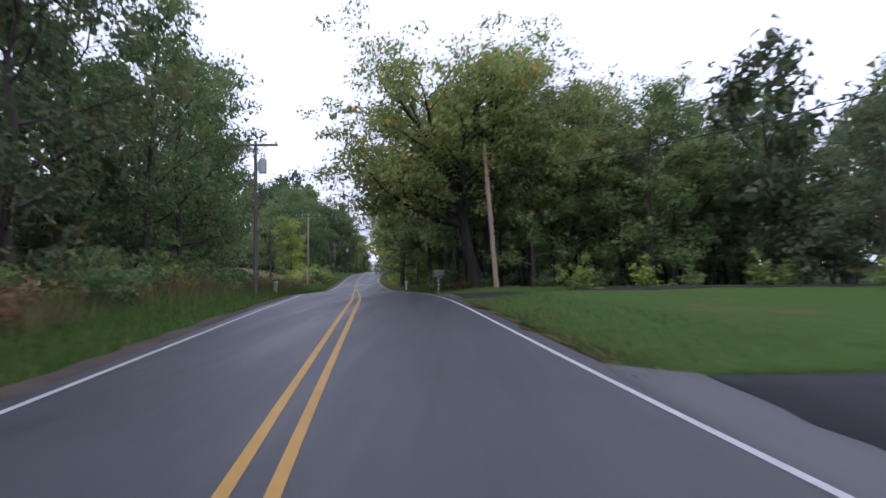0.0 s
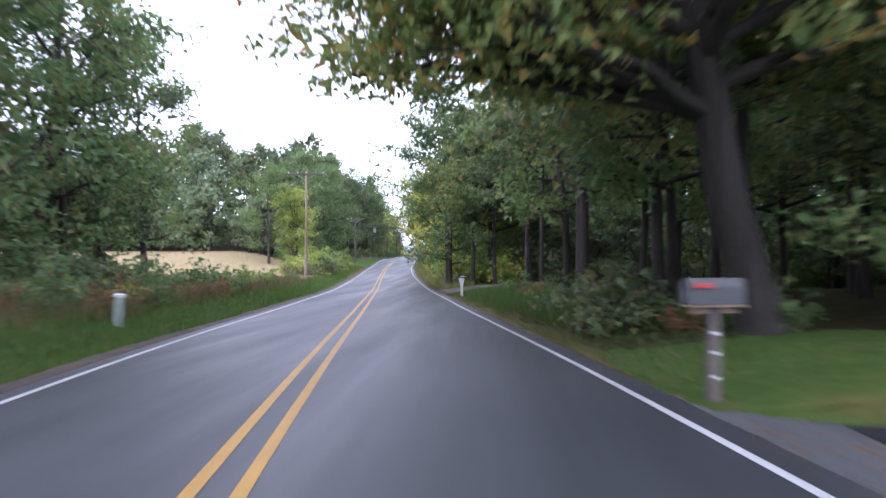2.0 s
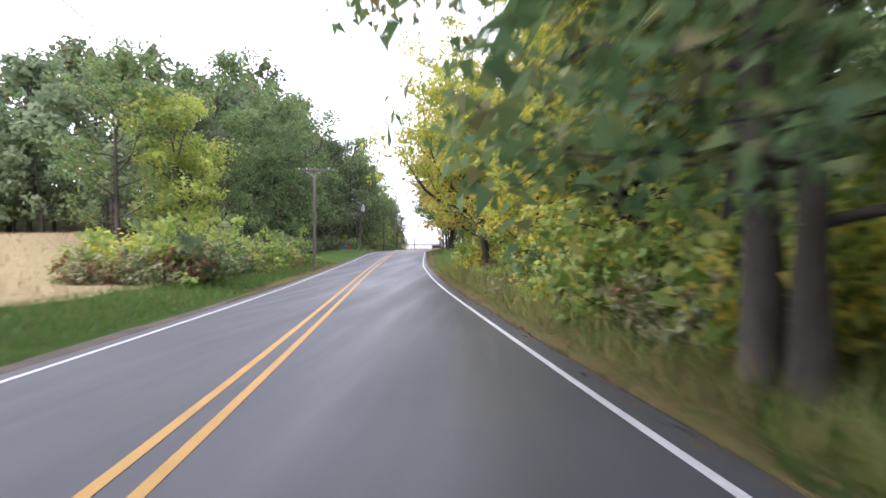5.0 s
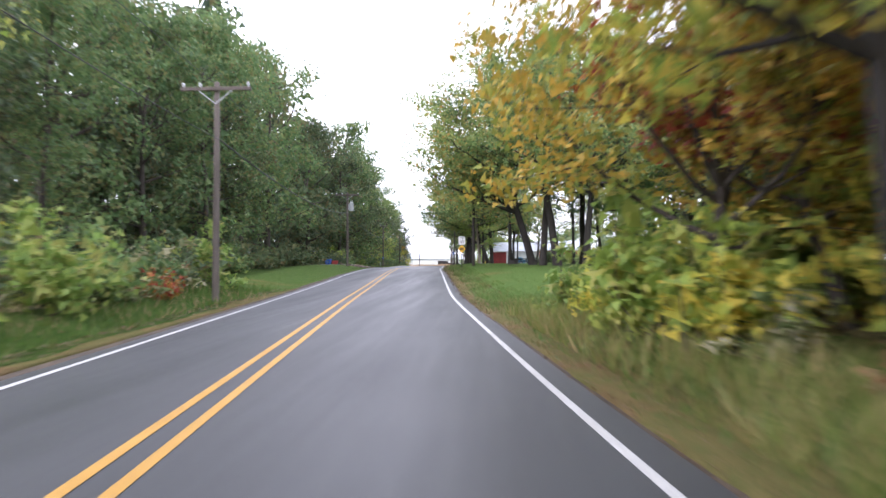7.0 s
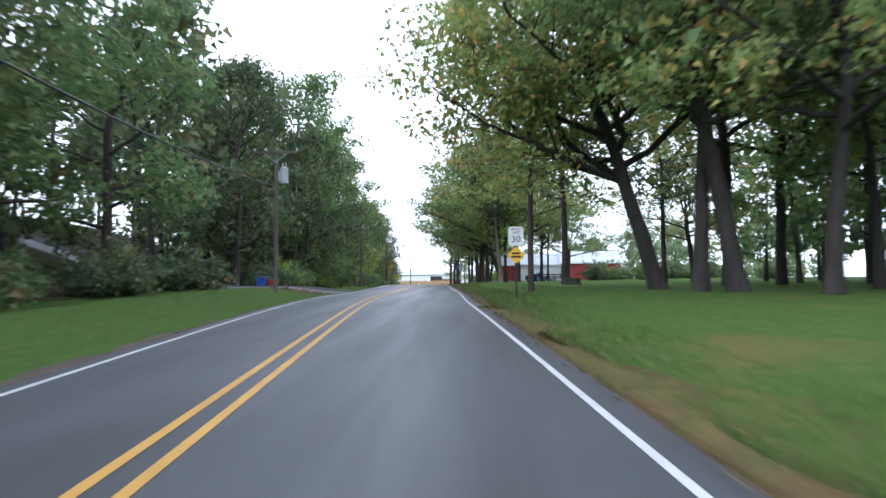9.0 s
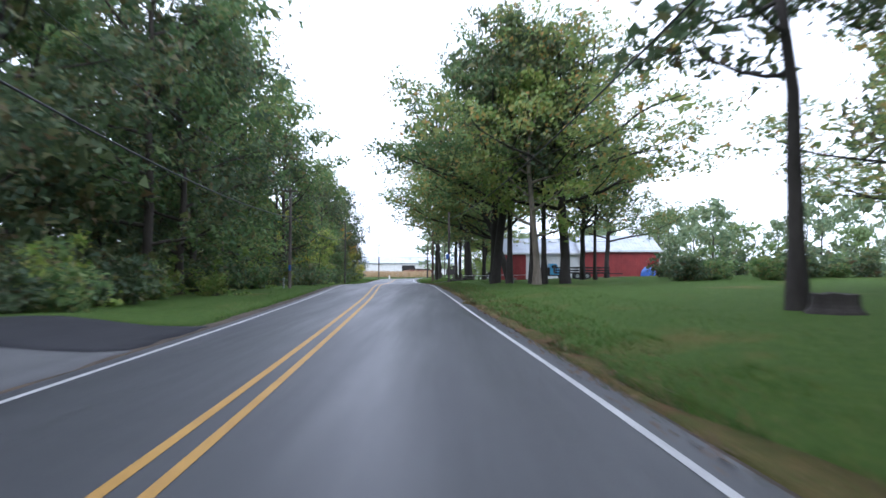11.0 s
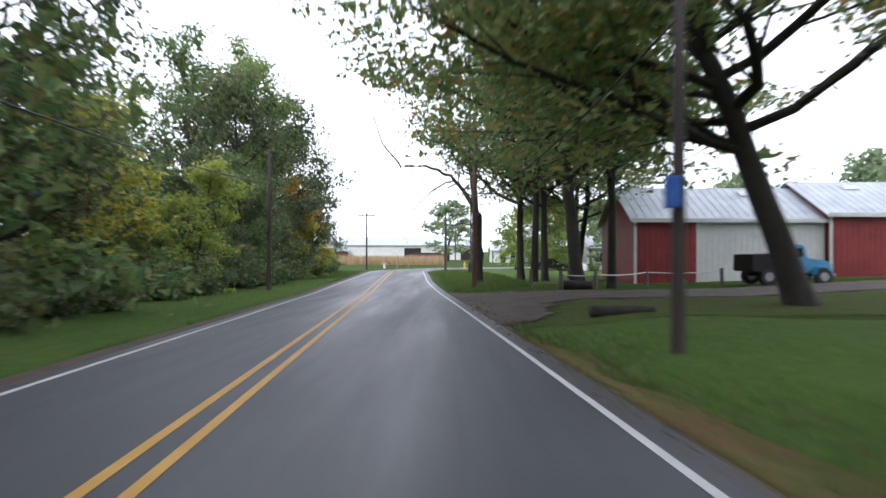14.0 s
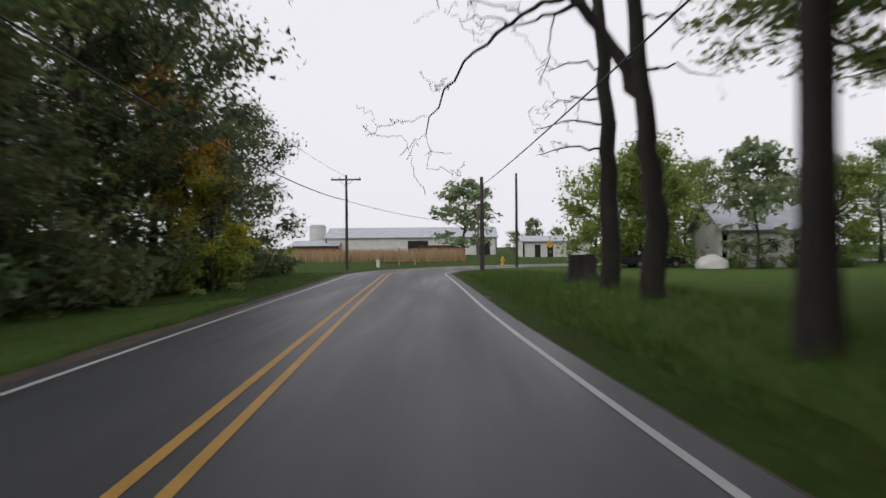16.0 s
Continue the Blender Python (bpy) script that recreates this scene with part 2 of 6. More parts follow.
# leaves of far trees: distance haze is mixed into these two colours
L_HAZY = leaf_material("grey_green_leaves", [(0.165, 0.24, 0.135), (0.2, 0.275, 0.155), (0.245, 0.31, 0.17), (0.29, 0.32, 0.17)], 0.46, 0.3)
L_HAZY_SOFT = leaf_material("soft_green_leaves", [(0.17, 0.26, 0.115), (0.21, 0.3, 0.13), (0.26, 0.33, 0.14), (0.3, 0.33, 0.14)], 0.46, 0.3)
L_LIGHT = leaf_material("light_green_leaves", [(0.163, 0.268, 0.065), (0.226, 0.336, 0.078), (0.314, 0.378, 0.097), (0.352, 0.342, 0.109)], 0.45)
L_OAK = leaf_material("oak_leaves", [(0.123, 0.199, 0.086), (0.164, 0.257, 0.098), (0.164, 0.257, 0.098), (0.226, 0.296, 0.109), (0.226, 0.296, 0.109), (0.226, 0.296, 0.109), (0.329, 0.308, 0.098), (0.411, 0.244, 0.090)], 0.47, 0.5)
L_YELLOW = leaf_material("yellowing_leaves", [(0.201, 0.305, 0.070), (0.289, 0.390, 0.078), (0.427, 0.464, 0.086), (0.653, 0.537, 0.093), (0.503, 0.427, 0.086)], 0.48, 0.3)
L_RED = leaf_material("red_autumn_leaves", [(0.26, 0.05, 0.045), (0.38, 0.08, 0.05), (0.42, 0.2, 0.055), (0.24, 0.27, 0.05)], 0.45, 0.3)
L_AMBER = leaf_material("amber_autumn_leaves", [(0.200, 0.280, 0.064), (0.400, 0.380, 0.070), (0.600, 0.380, 0.070), (0.54, 0.36, 0.058), (0.280, 0.320, 0.064)], 0.48, 0.25)
L_RUST = leaf_material("rusty_weeds", [(0.16, 0.1, 0.05), (0.24, 0.12, 0.065), (0.28, 0.16, 0.08), (0.12, 0.13, 0.05)], 0.3, 0.3)
L_FLOWER = leaf_material("flowering_weeds", [(0.11, 0.17, 0.06), (0.16, 0.22, 0.07), (0.3, 0.28, 0.14), (0.52, 0.48, 0.34)], 0.35, 0.25)
L_ORANGE = leaf_material("orange_autumn_leaves", [(0.5, 0.24, 0.035), (0.6, 0.34, 0.05), (0.45, 0.3, 0.045), (0.2, 0.2, 0.04)], 0.45, 0.2)
L_BROWN = leaf_material("brown_fallen_leaves", [(0.08, 0.045, 0.025), (0.12, 0.065, 0.03), (0.17, 0.095, 0.04), (0.09, 0.065, 0.04)], 0.1, 0.2)


# ---------------------------------------------------------------- the lie of the land
ROAD_Y = [-60, -20, 5.7, 27.1, 42.1, 57.5, 68, 95.1, 104.3, 122.1, 154.3, 164.6, 188.1, 205.5, 222.5, 246.5, 258.5, 272]
ROAD_X = [5.2, 1.4, -1.38, -3.5, -5.49, -7.45, -8.84, -12.33, -13.47, -15.48, -18.07, -18.43, -19.57, -20.76, -21.76, -23.1, -23.72, -24.35]
PROFILE_Y = [-60, -20, 0, 7, 14, 21.5, 29, 36.5, 44.4, 52.3, 60, 66.8, 73.4, 79.8, 86, 92.5, 99, 106.3, 113.8, 121.6, 129.3, 137, 144.4, 151.7, 159, 174.5, 191, 200, 208.6, 217, 225, 233, 241.5, 290, 420]
PROFILE_Z = [-0.3, -0.1, 0.02, 0.07, 0.13, 0.21, 0.18, 0.05, -0.19, -0.41, -0.58, -0.81, -0.97, -1.03, -1.04, -1.04, -1.02, -0.94, -0.84, -0.75, -0.56, -0.32, -0.1, 0.06, 0.17, 0.21, 0.33, 0.41, 0.37, 0.2, 0.03, -0.11, -0.29, -0.5, -0.6]


def smooth(a):
    a = np.clip(a, 0, 1)
    return a * a * (3 - 2 * a)


# smooth tables of the road's line and height
TAB_Y = np.arange(-60, 420.1, 1.0)
_k = np.hanning(15) / np.hanning(15).sum()


def table(ys, vs):
    raw = np.interp(TAB_Y, ys, vs)
    return np.convolve(np.pad(raw, 7, mode="reflect", reflect_type="odd"), _k, mode="valid")


TAB_X, TAB_Z = table(ROAD_Y + [420], ROAD_X + [-28.5]), table(PROFILE_Y, PROFILE_Z)


def road_x(y):
    return np.interp(y, TAB_Y, TAB_X)


def road_z(y):
    return np.interp(y, TAB_Y, TAB_Z)


def ground_z(x, y):
    u = x - road_x(y)
    z = road_z(y) - 0.05
    side = np.where(u < 0, smooth((-u - 3.4) / 3.0), smooth((u - 4.4) / 3.5))
    drive = smooth((y + 9) / 2) * smooth((9.6 - y) / 1.4) + smooth((y - 25.8) / 1.4) * smooth((36.0 - y) / 1.4)
    side = side * (1 - np.where(u > 0, drive, 0) * 0.75 * smooth((14 - u) / 5))
    z = z + (0.33 - np.where(u < 0, 0.46 * smooth((y - 172) / 12), 0)) * side * np.where(y > 262, smooth((285 - y) / 23.0), 1.0)
    z = z - 0.22 * np.exp(-((u + 4.6) / 0.8) ** 2) * smooth((y + 10) / 10) * smooth((60 - y) / 10)
    field = smooth((y - 78) / 45) * smooth((190 - y) / 50) * smooth((-u - 8) / 14)
    z = z + 2.2 * field + 7.5 * smooth((y - 122) / 45) * smooth((-u - 10) / 32) * smooth((260 - y) / 60)
    z = z + 0.5 * smooth((u - 12) / 18) * smooth((y - 190) / 25) * smooth((275 - y) / 30)
    lump = np.sin(x * 1.7 + np.sin(y * 0.9)) * np.cos(y * 1.3 + np.sin(x * 0.7)) * 0.025
    return z + lump * smooth((np.abs(u) - 4.5) / 3)


# ---------------------------------------------------------------- mesh helpers
def mesh(name, verts, faces, mat, smooth_faces=False):
    me = bpy.data.meshes.new(name)
    me.from_pydata(verts.tolist() if isinstance(verts, np.ndarray) else verts, [], faces.tolist() if isinstance(faces, np.ndarray) else faces)
    me.materials.append(mat)
    if smooth_faces:
        me.polygons.foreach_set("use_smooth", [True] * len(me.polygons))
    me.update()
    return me


def put(name, me, parent=None, at=None, label=""):
    ob = new(name, me)
    if parent is not None:
        ob.parent = parent
    if at is not None:
        ob.matrix_basis = at
    if label:
        ob["label"] = label
    return ob


def part(name, bm, mat, parent, label="", at=None, smooth_faces=False):
    me = bpy.data.meshes.new(name)
    bmesh.ops.recalc_face_normals(bm, faces=bm.faces)
    bm.to_mesh(me)
    bm.free()
    me.materials.append(mat)
    if smooth_faces:
        me.polygons.foreach_set("use_smooth", [True] * len(me.polygons))
    return put(name, me, parent, at, label)


def thing(name, m, label, category, group="", kind=""):
    ob = new(name)
    ob.empty_display_size = 0.2
    ob.matrix_basis = m
    return tagged(ob, label, category, group, kind)


def box(bm, size, at=(0, 0, 0), turn=None, bevel=0.0):
    m = Matrix.Translation(at)
    if turn is not None:
        m = m @ turn
    r = bmesh.ops.create_cube(bm, size=1.0, matrix=m @ Matrix.Diagonal((*size, 1)))
    if bevel:
        es = {e for v in r["verts"] for e in v.link_edges}
        bmesh.ops.bevel(bm, geom=list(es), offset=bevel, segments=2, affect="EDGES", profile=0.5)
    return bm


def cyl(bm, r1, r2, depth, at=(0, 0, 0), turn=None, seg=14):
    m = Matrix.Translation(at)
    if turn is not None:
        m = m @ turn
    bmesh.ops.create_cone(bm, cap_ends=True, segments=seg, radius1=r1, radius2=r2, depth=depth, matrix=m)
    return bm


def tube_arrays(points, radii, sides=7):
    """Rings along a polyline, as arrays of vertices and quads."""
    p = np.asarray(points, float)
    d = np.gradient(p, axis=0)
    d /= np.linalg.norm(d, axis=1)[:, None] + 1e-9
    ref = np.array([0.0, 0.0, 1.0]) if abs(d[0, 2]) < 0.8 else np.array([1.0, 0.0, 0.0])
    a = np.cross(d, ref)
    a /= np.linalg.norm(a, axis=1)[:, None] + 1e-9
    b = np.cross(d, a)
    th = np.linspace(0, 2 * np.pi, sides, endpoint=False)
    r = np.asarray(radii, float)[:, None, None]
    v = p[:, None, :] + r * (np.cos(th)[None, :, None] * a[:, None, :] + np.sin(th)[None, :, None] * b[:, None, :])
    n = len(p)
    i, j = np.meshgrid(np.arange(n - 1), np.arange(sides), indexing="ij")
    k = (j + 1) % sides
    f = np.stack([i * sides + j, i * sides + k, (i + 1) * sides + k, (i + 1) * sides + j], -1).reshape(-1, 4)
    return v.reshape(-1, 3), f


def join_arrays(pieces):
    vs, fs, n = [], [], 0
    for v, f in pieces:
        vs.append(v)
        fs.append(f + n)
        n += len(v)
    return np.concatenate(vs), np.concatenate(fs)


def strip(name, ys, us, lift, mat, x_of=None, z_of=None):
    """A sheet along the road: rows at ys, columns at us metres from its middle."""
    ys, us = np.asarray(ys, float), np.asarray(us, float)
    yy, uu = np.meshgrid(ys, us, indexing="ij")
    xx = road_x(yy) + uu
    zz = road_z(yy) + lift(uu, yy) if callable(lift) else road_z(yy) + lift
    v = np.stack([xx, yy, zz], -1).reshape(-1, 3)
    return mesh(name, v, grid_faces(len(ys), len(us)), mat, True)


def grid_faces(a, b):
    i, j = np.meshgrid(np.arange(a - 1), np.arange(b - 1), indexing="ij")
    return np.stack([i * b + j, i * b + j + 1, (i + 1) * b + j + 1, (i + 1) * b + j], -1).reshape(-1, 4)


def sheet(name, outline, mat, lift, step=1.0, rag=0.0, seed=1):
    """A patch of ground cover inside a four-sided outline (corners in order), draped on the land."""
    rng = np.random.default_rng(seed)
    a, b, c, d = [np.array(p, float) for p in outline]
    n = max(2, int(max(np.linalg.norm(b - a), np.linalg.norm(c - d)) / step))
    m = max(2, int(max(np.linalg.norm(d - a), np.linalg.norm(c - b)) / step))
    def steps(k):
        q = np.linspace(0, 1, k + 1)
        return np.concatenate([[0.0], [0.06 / k], q[1:-1], [1 - 0.06 / k], [1.0]])

    s, t = np.meshgrid(steps(n), steps(m), indexing="ij")
    n, m = s.shape
    p = (a * ((1 - s) * (1 - t))[..., None] + b * (s * (1 - t))[..., None] + c * (s * t)[..., None] + d * ((1 - s) * t)[..., None])
    if rag:
        edge = (s == 0) | (s == 1) | (t == 0) | (t == 1)
        wob = rng.normal(0, rag, p.shape) * edge[..., None]
        wob[1], wob[-2] = wob[0], wob[-1]
        wob[:, 1], wob[:, -2] = wob[:, 0], wob[:, -1]
        p = p + wob
    rim = (s == 0) | (s == 1) | (t == 0) | (t == 1)
    z = ground_z(p[..., 0], p[..., 1]) + np.where(rim, -0.06, lift)
    v = np.concatenate([p, z[..., None]], -1).reshape(-1, 3)
    return mesh(name, v, grid_faces(n, m), mat, True)


# ---------------------------------------------------------------- ground and road
us = np.array([-1500, -700, -350, -200, -130, -100, -80, -65, -52, -42, -34, -28, -24, -20, -17, -14, -12, -10.5, -9, -8, -7, -6.2, -5.6, -5, -4.5, -4, -3.5, -3, -2.6, 0, 3.2, 3.8, 4.3, 4.8, 5.4, 6, 7, 8, 9, 10.5, 12, 14, 17, 20, 24, 29, 35, 42, 52, 70, 100, 150, 250, 500, 900, 1500], float)
ys = np.concatenate([[-900, -400, -150, -90], np.arange(-60, 421, 1.0), [440, 480, 560, 700, 1000, 1600, 2500]])
yy, uu = np.meshgrid(ys, us, indexing="ij")
xx = road_x(np.clip(yy, -60, 420)) + uu
zz = ground_z(xx, np.clip(yy, -60, 420))
zz = zz - 0.12 * ((uu > -2.9) & (uu < 3.7))
ground = put("ground", mesh("ground", np.stack([xx, yy, zz], -1).reshape(-1, 3), grid_faces(len(ys), len(us)), M_GROUND, True))
tagged(ground, "rough green and brown grassy ground beside the road", "ground", kind="structure")

# the carriageway, with its slow right-hand bend at the end
along = np.arange(-60, 268.1, 1.0)
bend = [(road_x(268.0), 268.0)]
heading = math.atan2(road_x(268.0) - road_x(266.0), 2.0)
px, py = bend[0]
turned = []
for step in range(160):
    s = step * 1.0
    rate = 0.0 if s < 12 else (radians(2.6) if heading < radians(74) else 0.0)
    heading += rate
    px += math.sin(heading)
    py += math.cos(heading)
    turned.append((px, py, heading))
LINE = [(float(road_x(y)), float(y), math.atan2(float(road_x(y + 1) - road_x(y - 1)), 2.0)) for y in along] + turned
LINE_Z = [float(road_z(min(y, 300))) for _, y, _ in LINE]


RIGHT_X = [2.17, 0.04, -1.81, -3.93, -5.21, -8.88, -10.08, -11.97, -14.33, -14.72, -16.07, -17.06, -18.07, -19.71]
RIGHT_Y = [5.74, 27.5, 42.5, 57.9, 68.5, 95.8, 105.2, 122.9, 154.8, 165.2, 188.4, 206.0, 222.9, 246.8]
LEFT_X = [-4.25, -6.26, -8.74, -10.41, -11.9, -15.06, -16.08, -18.07, -20.56, -20.95, -22.12, -23.3, -24.34, -25.7, -26.1, -26.5]
LEFT_Y = [6.4, 27.5, 43.4, 58.8, 69.7, 96.8, 106.1, 124.1, 155.8, 165.9, 189.6, 207.1, 224.0, 248.1, 260.0, 272.0]
EDGE_R = np.convolve(np.pad(np.interp(TAB_Y, RIGHT_Y + [253.5, 266, 285], [x - float(road_x(y)) for x, y in zip(RIGHT_X, RIGHT_Y)] + [3.24, 3.4, 3.4]), 12, mode="edge"), np.hanning(25) / np.hanning(25).sum(), mode="valid")
EDGE_L = np.convolve(np.pad(np.interp(TAB_Y, LEFT_Y, [x - float(road_x(y)) for x, y in zip(LEFT_X, LEFT_Y)]), 12, mode="edge"), np.hanning(25) / np.hanning(25).sum(), mode="valid")


def edge_left(y):
    return float(np.interp(y, TAB_Y, EDGE_L))


def edge_right(y):
    return float(np.interp(y, TAB_Y, EDGE_R))


def ribbon(name, offsets, lift, mat, ragged=0.0, seed=3, outer=0):
    """A band along the carriageway; offsets are functions of y that give metres from the yellow pair."""
    rng = np.random.default_rng(seed)
    vs = []
    for (x, y, h), z in zip(LINE, LINE_Z):
        for k, of in enumerate(offsets):
            u = of(y) if callable(of) else of
            if ragged and k == outer:
                u = u + rng.normal(0, ragged)
            dip = 0.1 if ragged and k == outer else 0.0
            vs.append((x + u * math.cos(h), y - u * math.sin(h), z + lift - dip))
    return mesh(name, np.array(vs), grid_faces(len(LINE), len(offsets)), mat, True)


def beside(edge, d):
    return lambda y: edge(y) + d


road = put("road", ribbon("road", [beside(edge_left, -0.28), -1.8, -0.9, 0.0, 0.9, 2.0, 3.0, beside(edge_right, 0.36)], 0.0, M_ASPHALT))
tagged(road, "worn grey asphalt two-lane country road", "road", kind="structure")
shoulder = put("shoulder", ribbon("shoulder", [beside(edge_left, -1.05), beside(edge_left, -0.65), beside(edge_left, -0.2)], -0.012, M_SHOULDER, 0.12))
tagged(shoulder, "dark gravel strip along the asphalt edge", "shoulder", kind="structure")
shoulder = put("shoulder", ribbon("shoulder", [beside(edge_right, 0.3), beside(edge_right, 0.42), beside(edge_right, 0.62)], -0.012, M_SHOULDER, 0.1, 8, 2))
tagged(shoulder, "dark gravel strip along the asphalt edge", "shoulder", kind="structure")
for name, a, b, mat, label in (
    ("edge_line", beside(edge_left, -0.045), beside(edge_left, 0.045), M_WHITE, "white painted edge line on the road"),
    ("edge_line", beside(edge_right, -0.045), beside(edge_right, 0.045), M_WHITE, "white painted edge line on the road"),
    ("centre_line", -0.21, -0.105, M_YELLOW, "yellow painted no-passing line on the road"),
    ("centre_line", 0.105, 0.21, M_YELLOW, "yellow painted no-passing line on the road"),
):
    ob = put(name, ribbon(name, [a, b], 0.005, mat))
    tagged(ob, label, "road marking", kind="structure")


def verge(y0, y1, edge, d0, d1, lift, rag, seed):
    """A strip of dry grass draped on the land beside the carriageway, its outer edge uneven."""
    rng = np.random.default_rng(seed)
    yv = np.arange(y0, y1, 0.5)
    wob = np.convolve(rng.normal(0, 1, len(yv) + 8), np.hanning(9) / 2.2, mode="valid")[:len(yv)] * rag
    e = np.array([edge(y) for y in yv]) + road_x(yv)
    fade = smooth((yv - y0) / 4.0) * smooth((y1 - yv) / 4.0)
    d1 = d0 + (d1 - d0) * fade
    wob = wob * fade
    cols = [(d0, -0.05), (d0 * 0.92 + d1 * 0.08, lift), (d0 * 0.55 + d1 * 0.45, lift), (d0 * 0.1 + d1 * 0.9, lift), (d1, -0.05)]
    v = np.stack([np.stack([e + d + (wob if k > 2 else 0), yv, ground_z(e + d + (wob if k > 2 else 0), yv) + z], -1) for k, (d, z) in enumerate(cols)], 1)
    ob = put("verge", mesh("verge", v.reshape(-1, 3), grid_faces(len(yv), 5), M_DRYVERGE, True))
    return tagged(ob, "strip of dry brown and straw grass along the road edge", "verge", kind="structure")


def patch(name, outline, mat, lift, label, category, step=0.8, rag=0.0, seed=1):
    return tagged(put(name, sheet(name, outline, mat, lift, step, rag, seed)), label, category, kind="structure")


patch("lawn", [(2.9, 8.5), (22, 6.6), (22, 29.5), (0.6, 27.0)], M_LAWN, 0.05, "short mown green front lawn", "lawn", 0.7, 0.05)
patch("lawn", [(-0.3, 35.3), (0.9, 34.6), (26, 34.6), (26, 40)], M_LAWN, 0.05, "short shaded grass beside a driveway", "lawn", 0.7, 0.08)
patch("lawn", [(-0.5, 35.3), (26, 40), (12, 41), (-1.0, 40)], M_LAWN, 0.05, "short shaded grass under roadside trees", "lawn", 0.7, 0.08)
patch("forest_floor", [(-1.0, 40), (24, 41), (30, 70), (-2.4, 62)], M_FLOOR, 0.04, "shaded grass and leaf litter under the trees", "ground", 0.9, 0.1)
patch("lawn", [(-11.1, 119.5), (22, 121.5), (16, 216), (-17.2, 223.5)], M_LAWN, 0.045, "wide mown green lawn under old trees", "lawn", 1.0, 0.12)
patch("lawn", [(-18.2, 244), (22, 244), (30, 300), (-17, 296)], M_LAWN, 0.045, "wide mown green lawn", "lawn", 1.0, 0.12)
patch("lawn", [(-22.2, 126), (-19, 126), (-21.5, 166.0), (-27.0, 163.9)], M_LAWN, 0.045, "mown grass verge", "lawn", 0.8, 0.1)
patch("lawn", [(-29.5, 172.0), (-22.3, 175.0), (-27.3, 262), (-32.5, 258)], M_LAWN, 0.045, "mown grass verge", "lawn", 0.8, 0.1)
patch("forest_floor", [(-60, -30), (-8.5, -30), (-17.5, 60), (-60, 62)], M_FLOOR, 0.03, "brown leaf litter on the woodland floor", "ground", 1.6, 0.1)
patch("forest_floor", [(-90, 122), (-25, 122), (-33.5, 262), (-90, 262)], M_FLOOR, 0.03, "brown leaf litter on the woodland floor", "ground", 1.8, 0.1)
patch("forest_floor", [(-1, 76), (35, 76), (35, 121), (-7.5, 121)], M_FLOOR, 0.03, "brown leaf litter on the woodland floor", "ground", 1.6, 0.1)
patch("stubble_field", [(-110, 87), (-17.6, 87), (-21.5, 121), (-110, 126)], M_FIELD, 0.06, "pale golden cut grain field", "field", 1.6, 0.15)
patch("driveway", [(3.1, -3.0), (24, -3.0), (24, 6.5), (3.2, 8.2)], M_TARMAC, 0.055, "dark tarmac driveway", "driveway", 0.8, 0.03)
patch("driveway", [(2.4, -3.0), (3.2, -3.0), (3.25, 8.4), (2.1, 9.4)], M_APRON, 0.05, "grey asphalt apron of a driveway", "driveway", 0.5, 0.02)
patch("driveway", [(0.85, 27.3), (26, 30.0), (26, 34.4), (0.4, 34.8)], M_TARMAC, 0.06, "dark tarmac driveway with fallen leaves", "driveway", 0.8, 0.03)
patch("driveway", [(0.35, 25.4), (0.9, 26.6), (0.5, 35.0), (-0.6, 36.4)], M_APRON, 0.05, "grey asphalt apron of a driveway", "driveway", 0.5, 0.02)
patch("driveway", [(-5.2, 66.8), (-3.5, 69.0), (-4.6, 74.8), (-6.3, 76.2)], M_DIRT, 0.05, "damp dirt mouth of a gravel driveway", "driveway", 0.5, 0.1)
patch("lawn", [(-3.0, 62.0), (24, 64.0), (24, 71.0), (-3.7, 69.3)], M_SCRUB, 0.05, "worn olive grass beside a gravel driveway", "lawn", 0.7, 0.12)
patch("driveway", [(-4.3, 69.5), (14, 72.0), (16, 78.5), (-5.4, 74.6)], M_GRAVEL, 0.06, "pale gravel driveway", "driveway", 0.7, 0.1)
patch("driveway", [(-40, 161.0), (-21.35, 166.2), (-21.6, 170.2), (-40, 165.0)], M_APRON, 0.06, "grey asphalt driveway into the woods", "driveway", 0.6, 0.04)
# dark sheet behind the grey drive: shade of the woods put in as colour
patch("driveway", [(-40, 164.7), (-21.6, 170.0), (-21.8, 174.6), (-40, 170.5)], M_TARMAC, 0.065, "dark strip beside the wooded driveway, painted for shade", "driveway", 0.6, 0.04)
patch("driveway", [(-18.2, 224.0), (-16.6, 225.5), (-14.6, 236.0), (-19.0, 242.0)], M_DIRT, 0.05, "damp brown dirt mouth of a driveway", "driveway", 0.5, 0.14)
patch("driveway", [(-16.2, 229.4), (12, 238.2), (12, 243), (-15.6, 236.0)], M_DIRT, 0.055, "damp brown dirt driveway", "driveway", 0.6, 0.1)
patch("lawn", [(-17.0, 223.0), (16, 224), (12, 238), (-15.6, 229.2)], M_SCRUB, 0.05, "worn olive grass beside a dirt driveway", "lawn", 0.7, 0.12)


for k, (y0, y1, d1) in enumerate(((9.5, 25.0, 0.7), (37.0, 66.5, 1.0), (77.0, 121.0, 1.6), (117.0, 163.0, 1.05), (159.0, 222.0, 0.8))):
    verge(y0, y1, edge_right, 0.42, d1, 0.062, 0.3, 20 + k)
for k, (y0, y1, d1) in enumerate(((92.0, 129.0, -0.95),)):
    verge(y0, y1, edge_left, -0.5, d1, 0.062, 0.14, 30 + k)


